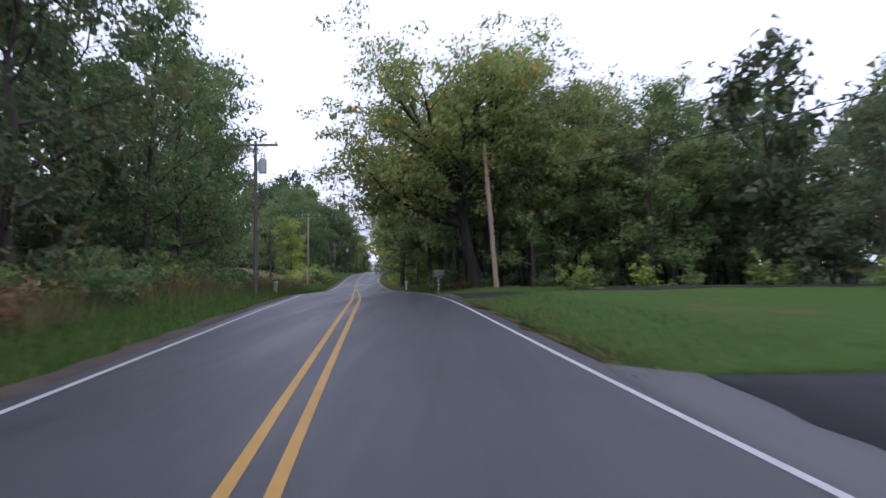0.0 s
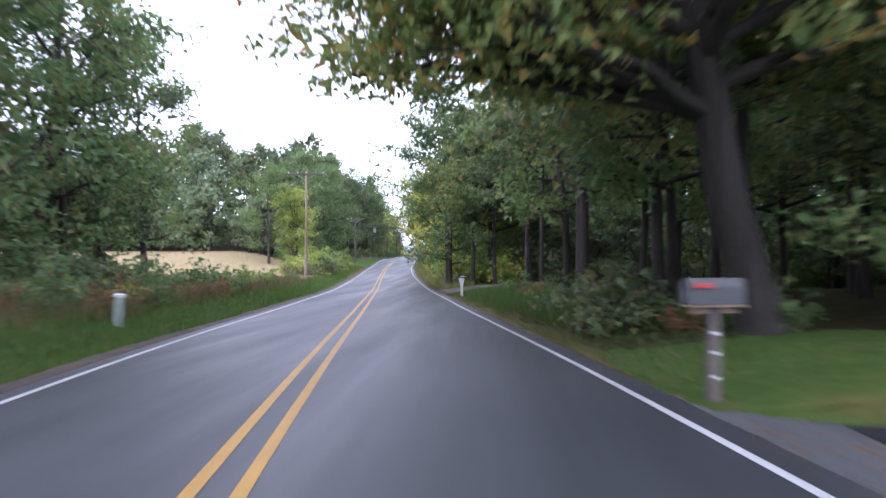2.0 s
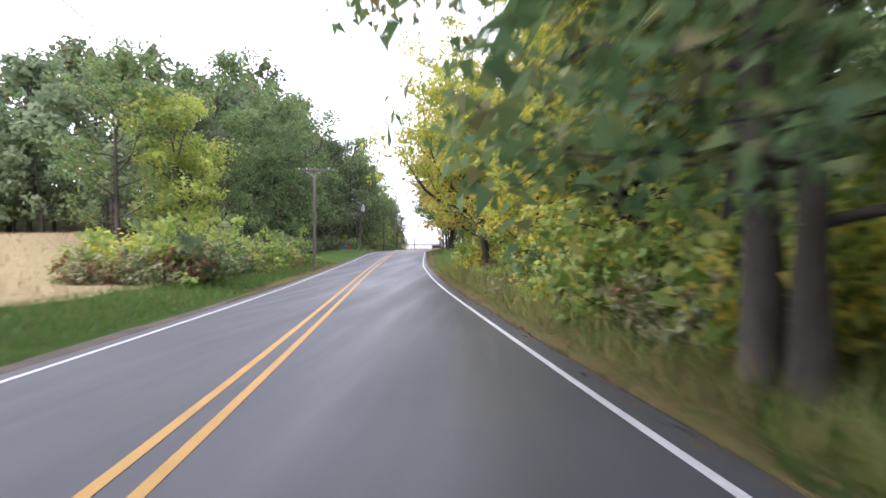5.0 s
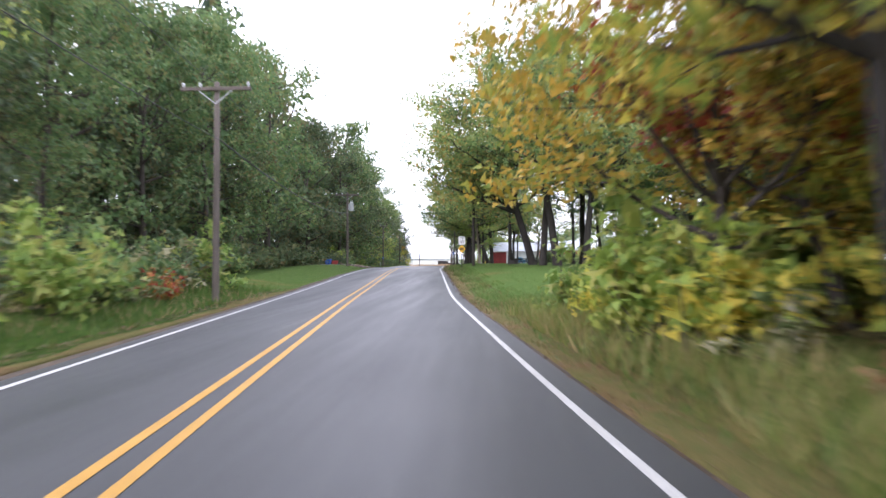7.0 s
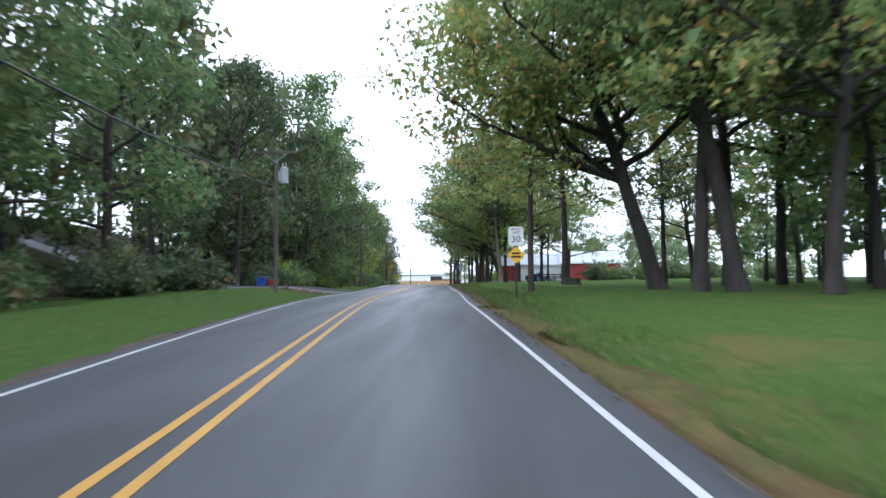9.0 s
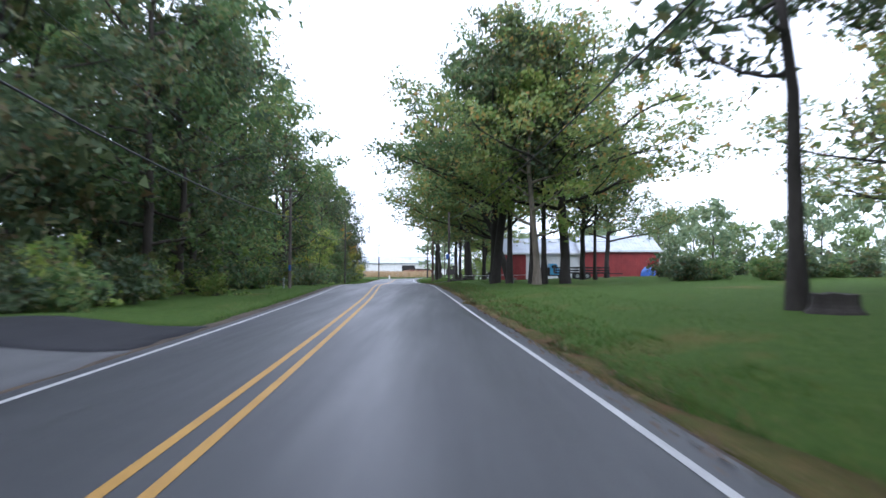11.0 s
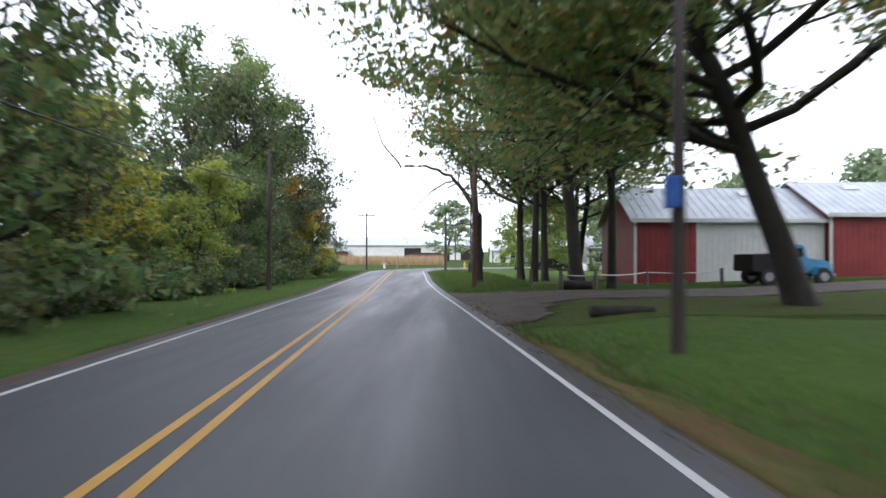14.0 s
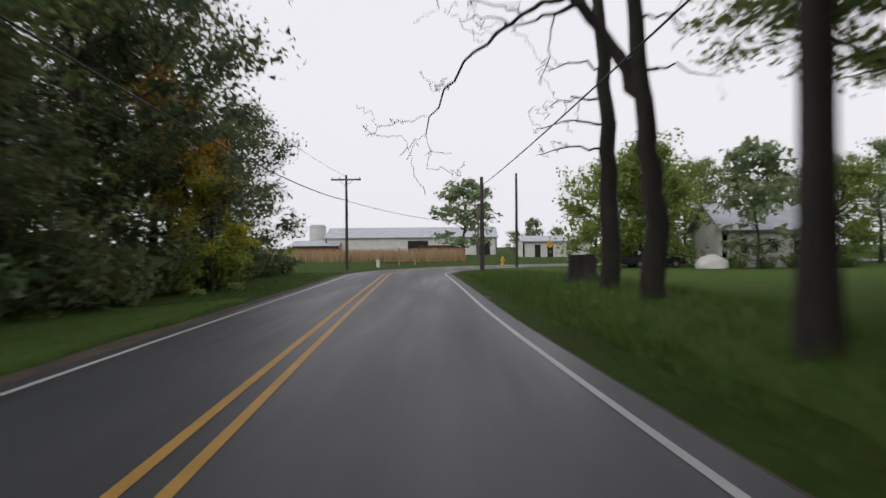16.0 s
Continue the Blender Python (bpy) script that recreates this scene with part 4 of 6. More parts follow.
wood(80, 116, 11.5, 20, 5.6, FOREST + EDGE, (0.62, 0.85))
wood(78, 122, 21, 38, 8.0, BACK, (0.8, 1.0), joined="woodland", label="deep shady wood along the road")
wood(79, 99, 6.9, 7.6, 4.6, [EDGE[2], AUTUMN[0], AUTUMN[3]], (0.7, 0.9))
wood(125, 190, 36, 54, 11.0, BACK, (0.7, 1.0), joined="woodland", label="trees closing the far side of a lawn")
# the paleness here is painted haze too
wood(262, 286, 28, 90, 12.0, FAR, (0.6, 0.95), joined="woodland", label="trees behind the barn, paled by painted haze")

def roadside(trees, wide=1.0, turn=None):
    for src, x, y, k in trees:
        plant(src, x, y, k, turn=turn, rng=R, wide=wide, group="roadside trees")


# along the first drives
roadside(((GREAT, 2.2, 40.4, 0.92),), 1.17, 0)
roadside((
    (OAK[0], 15.5, 42.5, 0.7), (OAK[2], 7.0, 43.2, 0.85), (FOREST[0], 2.9, 43.4, 0.9), (FOREST[0], 1.0, 52.0, 0.95), (EDGE[2], -20.5, 57.0, 1.1),
    (FOREST[1], 1.2, 58, 0.9), (EDGE[1], -21.8, 62.0, 1.05), (FOREST[2], 0.3, 68.4, 0.8), (FOREST[2], 1.1, 68.0, 0.75), (OAK[0], 2.6, 64.0, 0.95), (EDGE[0], -21.8, 66.5, 1.08),
))
# beside the autumn hedge
roadside((
    (FOREST[2], -1.4, 77.4, 0.8), (FOREST[1], -3.0, 77.8, 0.8), (FOREST[0], 1.2, 78.4, 0.85), (EDGE[2], -4.9, 80.5, 1.05), (OAK[2], -1.6, 79.0, 0.85), (OAK[0], 4.0, 79.5, 1.0), (OAK[2], -3.6, 85.0, 0.95),
    (GOLD, -4.4, 91.5, 0.85), (GOLD, -2.6, 97.5, 0.95), (AUTUMN[0], -5.2, 101.0, 1.0), (AUTUMN[0], -2.0, 103.0, 1.15), (AUTUMN[2], -5.6, 104.6, 0.6), (AUTUMN[0], -3.4, 108.0, 1.0),
    (AUTUMN[0], -0.6, 114.0, 1.05), (AUTUMN[2], -4.6, 111.5, 0.5),
))
# old trees of the lawn
roadside((
    (OAK[1], 19.0, 148, 1.1), (OAK[2], 11.0, 152, 1.2), (OAK[0], 17.0, 158, 1.15), (OAK[2], -3.0, 150.4, 1.15), (OAK[2], 8.0, 161, 1.2), (OAK[1], -6.0, 153.4, 1.15),
    (OAK[0], -1.4, 163, 1.25), (OAK[1], 13.0, 166, 1.15), (OAK[0], 3.0, 167, 1.2), (FOREST[1], 1.5, 155.5, 1.15), (FOREST[0], 5.5, 150, 1.1), (FOREST[1], 9.0, 169, 1.1),
    (FOREST[2], 15.0, 171, 1.1), (FOREST[1], 20.0, 164, 1.1), (FOREST[0], 24.0, 155, 1.1),
))
roadside(((SHADE, -6.4, 157, 1.12),), 1.15, 0)
roadside(((OAK[1], -4.8, 153.0, 1.15),), 1.2, 0)
roadside(((FOREST[2], -7.6, 175.6, 0.95), (FOREST[2], -0.2, 178.4, 0.85), (OAK[2], 4.5, 186.0, 0.8)), 1.3)
# oaks before the barn
roadside((
    (OAK[1], -13.2, 199.0, 0.92), (OAK[0], -12.9, 203.6, 0.92), (OAK[2], -9.4, 196.8, 0.95), (OAK[0], -5.6, 210.0, 0.7), (OAK[2], -0.6, 222.8, 0.8),
), 1.28)
roadside(((FOREST[2], -12.5, 197.4, 0.9), (FOREST[2], -11.3, 196.9, 0.85), (PALE, -11.2, 195.4, 0.9), (FOREST[2], -10.6, 196.6, 0.85), (FOREST[2], -5.0, 208.5, 0.7)))
roadside(((SHADE, -9.3, 226.8, 1.05),), 1.42, 0)
# oaks by the dirt drive
roadside((
    (OAK[1], -11.1, 240.6, 0.9), (OAK[0], -14.3, 250.3, 0.95), (OAK[1], -13.9, 247.4, 0.9), (OAK[1], -10.6, 251.5, 0.85), (OAK[0], -13.0, 249.0, 0.9),
    (OAK[2], -10.4, 254.5, 0.85),
))
roadside(((OAK[1], -12.8, 239.9, 1.0),), 1.4)
roadside(((AMBER, -7.0, 109.4, 0.95), (RUSSET, -5.4, 109.6, 1.0)), 1.0, 0)
plant(GOLD, -7.3, 104.9, 1.0, turn=20, rng=R, wide=0.86, group="roadside trees")
for x, y, k in ((-10.2, 291.5, 0.85), (-6.6, 292.5, 1.0), (-4.6, 297.0, 0.9), (8.5, 293.0, 0.85)):
    plant(ROUND, x, y, k, rng=R, group="trees beyond the lawn")
# rounded trees beyond the last lawn
for k, (x, y, s) in enumerate(( (-2.5, 303, 0.6), (1.0, 304, 0.62), (4.5, 305, 0.66), (8, 300, 0.64), (12, 302, 0.68), (16, 299, 0.7), (21, 303, 0.7), (26, 300, 0.74), (31, 303, 0.7), (36, 299, 0.72))):
    plant((EDGE[0], EDGE[2], EDGE[0], EDGE[1])[k % 4], x, y, s, rng=R, wide=1.25, group="trees beyond the lawn")
for k, (x, y, s, wd) in enumerate(((-34.6, 251, 0.7, 1.0), (-33.6, 255.5, 1.15, 0.95), (-33.4, 260, 1.25, 0.95), (-33.8, 264, 1.2, 1.0), (-33.2, 268.5, 1.05, 1.0), (-34.2, 273, 0.85, 1.0), (-32.4, 275.5, 0.5, 1.3), (-31.6, 271.0, 0.55, 1.1), (-37.5, 256, 1.2, 1.0), (-38, 264, 1.2, 1.0), (-37.0, 270, 1.0, 1.0), (-32.0, 251.0, 0.55, 1.2), (-31.9, 257.0, 0.5, 1.2), (-32.2, 263.0, 0.5, 1.2))):
    plant((EDGE[1], EDGE[1], EDGE[0])[k % 3], x, y, s, rng=R, wide=wd, group="trees of the wood")
plant(AUTUMN[2], -31.5, 268.6, 0.98, rng=R, wide=0.85)
plant(AUTUMN[0], -30.4, 267.6, 0.55, turn=40, rng=R)
plant(EDGE[1], -33.4, 281.0, 0.8, turn=70, rng=R, group="trees of the wood")
plant(AUTUMN[0], -34.0, 237.0, 1.05, rng=R)
plant(AUTUMN[3], -32.0, 243.0, 0.75, rng=R)
plant(FAR[1], -18, 368, 1.05, rng=R, wide=1.5)
# horizon trees, likewise paled in colour for haze
join_stuff("distant_trees", [(R.choice(FAR), placed(-10 + k * 7 + R.uniform(-3, 3), R.uniform(400, 440), R.uniform(0.45, 0.75), R)) for k in range(14)], "trees along the horizon, paled by painted haze")


def bushes(y0, y1, u0, u1, count, sources, size=(0.7, 1.2), keep=None, group="roadside bushes", joined=""):
    spots = []
    for _ in range(count):
        y = R.uniform(y0, y1)
        u = R.uniform(u0, u1)
        if keep is None or keep(y, u):
            spots.append((R.choice(sources), float(road_x(y)) + u, y, R.uniform(*size)))
    if joined:
        join_stuff("undergrowth", [(b, placed(x, y, k, R)) for b, x, y, k in spots], joined, "bushes")
        return
    for b, x, y, k in spots:
        plant(b, x, y, k, rng=R, group=group)


bushes(-8, 60, -11.5, -8.2, 36, [BUSH[0], BUSH[4], BUSH[1]], (0.5, 1.0), joined="tangled green bushes at the wood's edge")
bushes(-4, 66, -9.6, -6.0, 110, [CLUMP[0], CLUMP[2], CLUMP[0], CLUMP[0], BUSH[0]], (0.45, 0.9), joined="rust-brown and green weeds along the road")
bushes(94, 124, -9.2, -5.8, 60, [CLUMP[1], CLUMP[2], CLUMP[1], CLUMP[0]], (0.7, 1.3), joined="tangled flowering weeds along the road")
bushes(78, 112, 5.4, 7.4, 46, [CLUMP[2], CLUMP[1], CLUMP[0]], (0.5, 0.9), joined="leafy weeds under roadside trees")
bushes(58, 86, -14, -6.8, 30, [BUSH[0], BUSH[1]], (0.3, 0.6), joined="low green bushes among roadside weeds")
bushes(96, 128, -10.5, -5.6, 48, [BUSH[0], BUSH[1], BUSH[4], BUSH[0], BUSH[1], BUSH[2]], (0.6, 1.25))
for x, y, k in ((-20.4, 118.5, 0.62), (-22.3, 114.0, 0.5), (-22.8, 110.5, 0.45)):
    plant(BUSH[3], x, y, k, rng=R, group="roadside bushes")
bushes(126, 164, -12, -8.2, 36, [BUSH[0], BUSH[4], BUSH[4]], (0.6, 1.1))
bushes(174, 262, -10.8, -7.6, 62, [BUSH[0], BUSH[4], BUSH[4], BUSH[1]], (0.7, 1.3))
bushes(246, 280, -9.8, -7.6, 34, [BUSH[4], BUSH[0]], (0.9, 1.6))
bushes(266, 284, -9.5, -6, 18, [BUSH[1], BUSH[4]], (0.7, 1.2))
bushes(78, 118, 5.7, 10, 80, [BUSH[1], BUSH[1], BUSH[2], BUSH[2], BUSH[1], BUSH[2], BUSH[0]], (0.6, 1.3), keep=lambda y, u: not (u < 7.4 and 95 < y < 105.5))
bushes(40, 62, 6.2, 9.5, 34, [CLUMP[2], CLUMP[2], CLUMP[0], BUSH[0]], (0.35, 0.6), joined="low weeds under roadside trees")
bushes(66, 84, 24, 46, 40, [BUSH[4], BUSH[0]], (1.3, 2.2), joined="dark bushes between the trees")
for x, y, k in ((-1.6, 287.0, 0.8), (0.2, 286.6, 0.7), (2.2, 286.8, 0.85), (4.0, 287.2, 0.75), (5.8, 286.9, 0.9)):
    plant(BUSH[0], x, y, k, rng=R, group="garden shrubs")
bushes(200, 210, 17, 42, 26, [BUSH[0], BUSH[4]], (0.8, 1.3), joined="dense green bushes across the lawn")
for x, y, s in ((8.2, 36.2, 0.62), (10.8, 35.6, 0.75), (13.0, 35.0, 0.6), (17.2, 24.5, 0.8), (18.0, 22.0, 0.75), (16.0, 33.6, 0.8), (18.0, 19.0, 0.9), (-0.1, 42.5, 0.75), (0.6, 43.6, 0.8), (5.6, 36.4, 0.5), (7.0, 33.8, 0.8)):
    plant(BUSH[4] if y > 41 else BUSH[1] if s > 0.7 else BUSH[0], x, y, s, rng=R, group="garden shrubs")
for ob in SOURCES:
    for o in (*ob.children_recursive, ob):
        bpy.data.objects.remove(o)


# ---------------------------------------------------------------- utility poles and wires
def make_pole(x, y, top, mat, label, arm=0.0, arm_drop=0.25, r=0.115, lean=0.0, transformer=False, turn=0.0, guard=False):
    z = float(ground_z(np.float64(x), np.float64(y)))
    root = thing("utility_pole", pose(x, y, z, 0, lean, turn), label, "utility pole", "utility poles")
    h = top - z
    p = np.array([(0, 0, -0.3), (0, 0, h * 0.25), (0.01, 0, h * 0.6), (0, 0, h - 0.02), (0, 0, h)])
    v, f = tube_arrays(p, [r, r * 0.95, r * 0.85, r * 0.72, r * 0.3], 12)
    put("post", mesh("post", v, f, mat, True), root)
    if arm:
        bm = bmesh.new()
        box(bm, (arm, 0.1, 0.12), (0, -r * 0.9, h - arm_drop), None, 0.01)
        part("crossarm", bm, M_POLE, root)
        for s in (-1, 1):
            bm = bmesh.new()
            d = Vector((s * arm * 0.24, 0, 0.42))
            box(bm, (d.length, 0.02, 0.035), (s * arm * 0.12, -r * 0.9 - 0.02, h - arm_drop - 0.27), Matrix.Rotation(-s * math.atan2(0.42, arm * 0.24), 4, "Y"))
            part("brace", bm, M_STEEL, root)
        for q in (-0.46, -0.22, 0.46):
            bm = bmesh.new()
            cyl(bm, 0.035, 0.035, 0.07, (q * arm, -r * 0.9, h - arm_drop + 0.09), None, 8)
            cyl(bm, 0.055, 0.03, 0.09, (q * arm, -r * 0.9, h - arm_drop + 0.16), None, 8)
            part("insulator", bm, M_GREYPAINT, root)
    if transformer:
        bm = bmesh.new()
        cyl(bm, 0.2, 0.2, 0.72, (0.38, 0, h - 1.35), None, 16)
        cyl(bm, 0.21, 0.06, 0.08, (0.38, 0, h - 0.95), None, 16)
        cyl(bm, 0.035, 0.035, 0.2, (0.3, 0, h - 0.82), None, 8)
        cyl(bm, 0.035, 0.035, 0.2, (0.46, 0, h - 0.82), None, 8)
        box(bm, (0.12, 0.08, 0.5), (0.17, 0, h - 1.35))
        part("transformer", bm, M_GREYPAINT, root, "light grey transformer can", smooth_faces=False)
    if guard:
        bm = bmesh.new()
        box(bm, (0.07, 0.06, 2.3), (-r - 0.02, 0, 1.1), None, 0.01)
        part("cable_guard", bm, M_GREENGREY, root, "pale plastic cable guard")
    return root


POLES = {
    "A": (-9.8, 35.0, 8.2), "B": (-16.9, 84.0, 8.35), "D": (-19.4, 120.1, 6.3), "E": (-23.3, 160.5, 7.2),
    "F": (-26.0, 201.5, 6.7), "H": (-28.8, 245.7, 7.4), "J": (-28.6, 291.0, 6.5),
}
make_pole(*POLES["A"], M_POLE, "weathered wooden utility pole with a crossarm and transformer", arm=2.4, transformer=True)
make_pole(*POLES["B"], M_POLELIGHT, "pale wooden utility pole with a wide crossarm", arm=3.1, guard=True, turn=7)
make_pole(*POLES["D"], M_POLE, "grey wooden utility pole with a crossarm among bushes", arm=2.3)
make_pole(*POLES["E"], M_POLE, "grey wooden utility pole with a transformer", arm=2.2, transformer=True)
pole_f = make_pole(*POLES["F"], M_POLE, "grey wooden utility pole beside the wood", arm=0.9)
part("plate", box(bmesh.new(), (0.16, 0.02, 0.34), (0.02, -0.15, 1.35), None, 0.004), M_BLUESIGN, pole_f, "small blue plate")
make_pole(*POLES["H"], M_POLEDARK, "dark wooden utility pole at the wood's edge")
make_pole(*POLES["J"], M_POLEDARK, "dark wooden utility pole with a crossarm by the bend", arm=2.2, arm_drop=0.35)
make_pole(2.9, 36.3, 8.2, M_POLELIGHT, "pale wooden utility pole leaning slightly", r=0.14, lean=-4.5)
make_pole(-11.6, 157.6, 7.6, M_POLEDARK, "dark wooden pole on the lawn behind a road sign", r=0.13)
make_pole(-15.7, 218.4, 6.6, M_POLEDARK, "weathered dark wooden utility pole on the lawn", r=0.11)
make_pole(-17.45, 244.9, 8.5, M_BARKRED, "reddish wooden utility pole among roadside trees", r=0.15)
make_pole(-18.9, 285.3, 5.7, M_POLEDARK, "dark wooden utility pole by the bend", r=0.15)
make_pole(-15.6, 295.2, 7.0, M_POLEDARK, "dark slim wooden pole by the bend", r=0.12)
make_pole(-17.0, 330.0, 6.8, M_POLE, "grey wooden utility pole beyond the bend", arm=2.2, r=0.13)


def make_wire(a, b, sag, r=0.022, label="single black overhead cable between poles"):
    t = np.linspace(0, 1, 21)
    a, b = np.array(a, float), np.array(b, float)
    p = a + (b - a) * t[:, None]
    p[:, 2] -= sag * 4 * t * (1 - t)
    v, f = tube_arrays(p, np.full(21, r), 5)
    return tagged(put("overhead_wire", mesh("overhead_wire", v, f, M_BLACK, True)), label, "overhead wire", "overhead wires")


keys = list(POLES)
for k in range(len(keys) - 1):
    (xa, ya, za), (xb, yb, zb) = POLES[keys[k]], POLES[keys[k + 1]]
    make_wire((xa + 0.15, ya, za - 1.9), (xb + 0.15, yb, zb - 1.9), 0.7, 0.012 if k < 2 else 0.026, "thick black telephone cable between poles")
    make_wire((xa, ya, za - 0.1), (xb, yb, zb - 0.1), 0.6, 0.009, "thin overhead power wire between poles")
make_wire((-12, -25, 6.5), (POLES["A"][0] + 0.15, 35.0, 6.3), 0.7, 0.012, "thick black telephone cable between poles")
make_wire((2.4, 36.3, 6.4), (24, 10, 9.0), 0.8, 0.025)
make_wire((2.4, 36.3, 6.1), (-9.7, 35.0, 6.5), 0.2, 0.01)
make_wire((-11.6, 157.6, 6.6), (-15.7, 218.4, 6.0), 1.0, 0.022)
make_wire((-15.7, 218.4, 5.2), (-17.45, 244.9, 4.7), 0.55, 0.022)
make_wire((-17.45, 244.9, 4.7), (-18.9, 285.3, 5.1), 0.15, 0.022)
make_wire((-15.7, 218.4, 6.0), (4, 236.0, 4.6), 0.5, 0.015)
make_wire((-28.6, 291, 4.6), (-17.0, 330, 4.6), 0.6, 0.02)


# ---------------------------------------------------------------- grass, weeds, crops, litter
def blades(name, spots, mat, label, height, width=0.012, seed=1, category="grass", lean=0.35):
    """Upright blades on given ground spots: one object that nobody could count."""
    rng = np.random.default_rng(seed)
    x, y = spots[:, 0], spots[:, 1]
    n = len(x)
    z = ground_z(x, y)
    h = rng.uniform(height[0], height[1], n)
    a = rng.uniform(0, 2 * np.pi, n)
    w = width * rng.uniform(0.6, 1.5, n)
    tip = np.stack([x + rng.normal(0, lean, n) * h, y + rng.normal(0, lean, n) * h, z + h], 1)
    l = np.stack([x - np.cos(a) * w, y - np.sin(a) * w, z - 0.02], 1)
    r = np.stack([x + np.cos(a) * w, y + np.sin(a) * w, z - 0.02], 1)
    v = np.stack([l, r, tip], 1).reshape(-1, 3)
    ob = put(name, mesh(name, v, np.arange(3 * n).reshape(-1, 3), mat))
    return tagged(ob, label, category, kind="stuff")


def spots_along(rng, n, y0, y1, u0, u1, clump=0.0):
    y = rng.uniform(y0, y1, n)
    u = rng.uniform(0, 1, n)
    if clump:
        k = max(1, int(n / clump))
        cy, cu = rng.uniform(y0, y1, k), rng.uniform(0, 1, k)
        j = rng.integers(0, k, n)
        y = cy[j] + rng.normal(0, 0.35, n)
        u = np.clip(cu[j] + rng.normal(0, 0.35, n) / abs(u1 - u0), 0, 1)
    return np.stack([road_x(y) + u0 + (u1 - u0) * u, y], 1)


def clear(p, boxes):
    ok = np.ones(len(p), bool)
    for y0, y1, side in boxes:
        u = p[:, 0] - road_x(p[:, 1])
        ok &= ~((p[:, 1] > y0) & (p[:, 1] < y1) & (u * side > 0))
    return p[ok]


G = np.random.default_rng(77)
DRIVES = [(-10, 9, 1), (26.5, 37, 1), (66.5, 76, 1), (165.6, 175.0, -1), (225, 241, 1)]
blades("verge_grass", clear(spots_along(G, 34000, -6, 128, -6.6, -3.7), DRIVES), M_GRASSBLADE, "fresh green grass on the road verge", (0.08, 0.24), 0.014, 1)
blades("verge_grass", clear(spots_along(G, 24000, 120, 285, -6.2, -3.2), DRIVES), M_GRASSBLADE, "fresh green grass on the road verge", (0.04, 0.12), 0.014, 2)
blades("verge_grass", clear(spots_along(G, 34000, -6, 122, 4.2, 7.0), DRIVES), M_GRASSBLADE, "green grass on the road verge", (0.06, 0.2), 0.014, 3)
blades("verge_grass", clear(spots_along(G, 44000, 120, 290, 4.2, 9.0), DRIVES), M_GRASSBLADE, "green grass on the road verge", (0.04, 0.12), 0.014, 4)
blades("verge_grass", clear(spots_along(G, 30000, 9, 222, 4.05, 5.4, 40), DRIVES), M_DRYGRASS, "dry tufts of grass along the road edge", (0.05, 0.17), 0.014, 12, lean=0.6)
blades("verge_grass", clear(spots_along(G, 22000, 116, 222, 4.5, 6.0, 30), DRIVES), M_GRASSBLADE, "ragged green grass where the lawn meets the verge", (0.07, 0.18), 0.014, 13, lean=0.5)
blades("weeds", clear(spots_along(G, 36000, -6, 84, -12.0, -5.6, 30), DRIVES), M_DRYGRASS, "tall green and rust-brown weeds beside the road", (0.2, 0.65), 0.014, 5, "weeds", 0.25)
blades("weeds", clear(spots_along(G, 22000, 66, 90, -40.0, -8.6, 30), DRIVES), M_DRYGRASS, "tall green and brown weeds before a field", (0.15, 0.45), 0.016, 6, "weeds", 0.25)
blades("weeds", clear(spots_along(G, 11000, 76, 116, 4.5, 7.0, 24), DRIVES), M_STRAW, "dry yellow-green weeds beside the road", (0.15, 0.6), 0.012, 7, "weeds", 0.35)
blades("weeds", clear(spots_along(G, 14000, 42, 66, 5.0, 9.5, 24), DRIVES), M_GRASSBLADE, "long shaded grass beside the road", (0.2, 0.5), 0.014, 8, "weeds", 0.3)
blades("weeds", clear(spots_along(G, 16000, 242, 283, 4.6, 8.5, 24), DRIVES), M_GRASSBLADE, "long grass round the trunks of roadside trees", (0.12, 0.34), 0.012, 9, "weeds", 0.3)
px_ = np.stack([G.uniform(-105, -18.5, 30000), G.uniform(87.5, 124, 30000)], 1)
blades("stubble", px_, M_CORN, "dry golden stubble on the cut field", (0.1, 0.3), 0.02, 10, "stubble", 0.2)
px_ = np.stack([G.uniform(-62, -19, 9000), G.uniform(318, 345, 9000)], 1)
blades("maize", px_, M_CORN, "standing strip of dry brown maize", (1.1, 1.7), 0.07, 11, "maize", 0.12)

# fallen leaves on the dark driveway
n_ = 160
lx, ly = G.uniform(2.2, 15, n_), G.uniform(30.0, 34.2, n_)
la = G.uniform(0, 6.28, n_)
c_ = np.stack([lx, ly, ground_z(lx, ly) + 0.09], 1)
d_ = np.stack([np.cos(la), np.sin(la), np.zeros(n_)], 1) * 0.05
e_ = np.stack([-np.sin(la), np.cos(la), np.zeros(n_)], 1) * 0.034
lv = np.stack([c_ - d_, c_ + e_, c_ + d_ + [0, 0, 0.02], c_ - e_], 1).reshape(-1, 3)
tagged(put("fallen_leaves", mesh("fallen_leaves", lv, np.arange(4 * n_).reshape(-1, 4), L_BROWN)), "brown leaves fallen on the driveway", "leaves", kind="stuff")


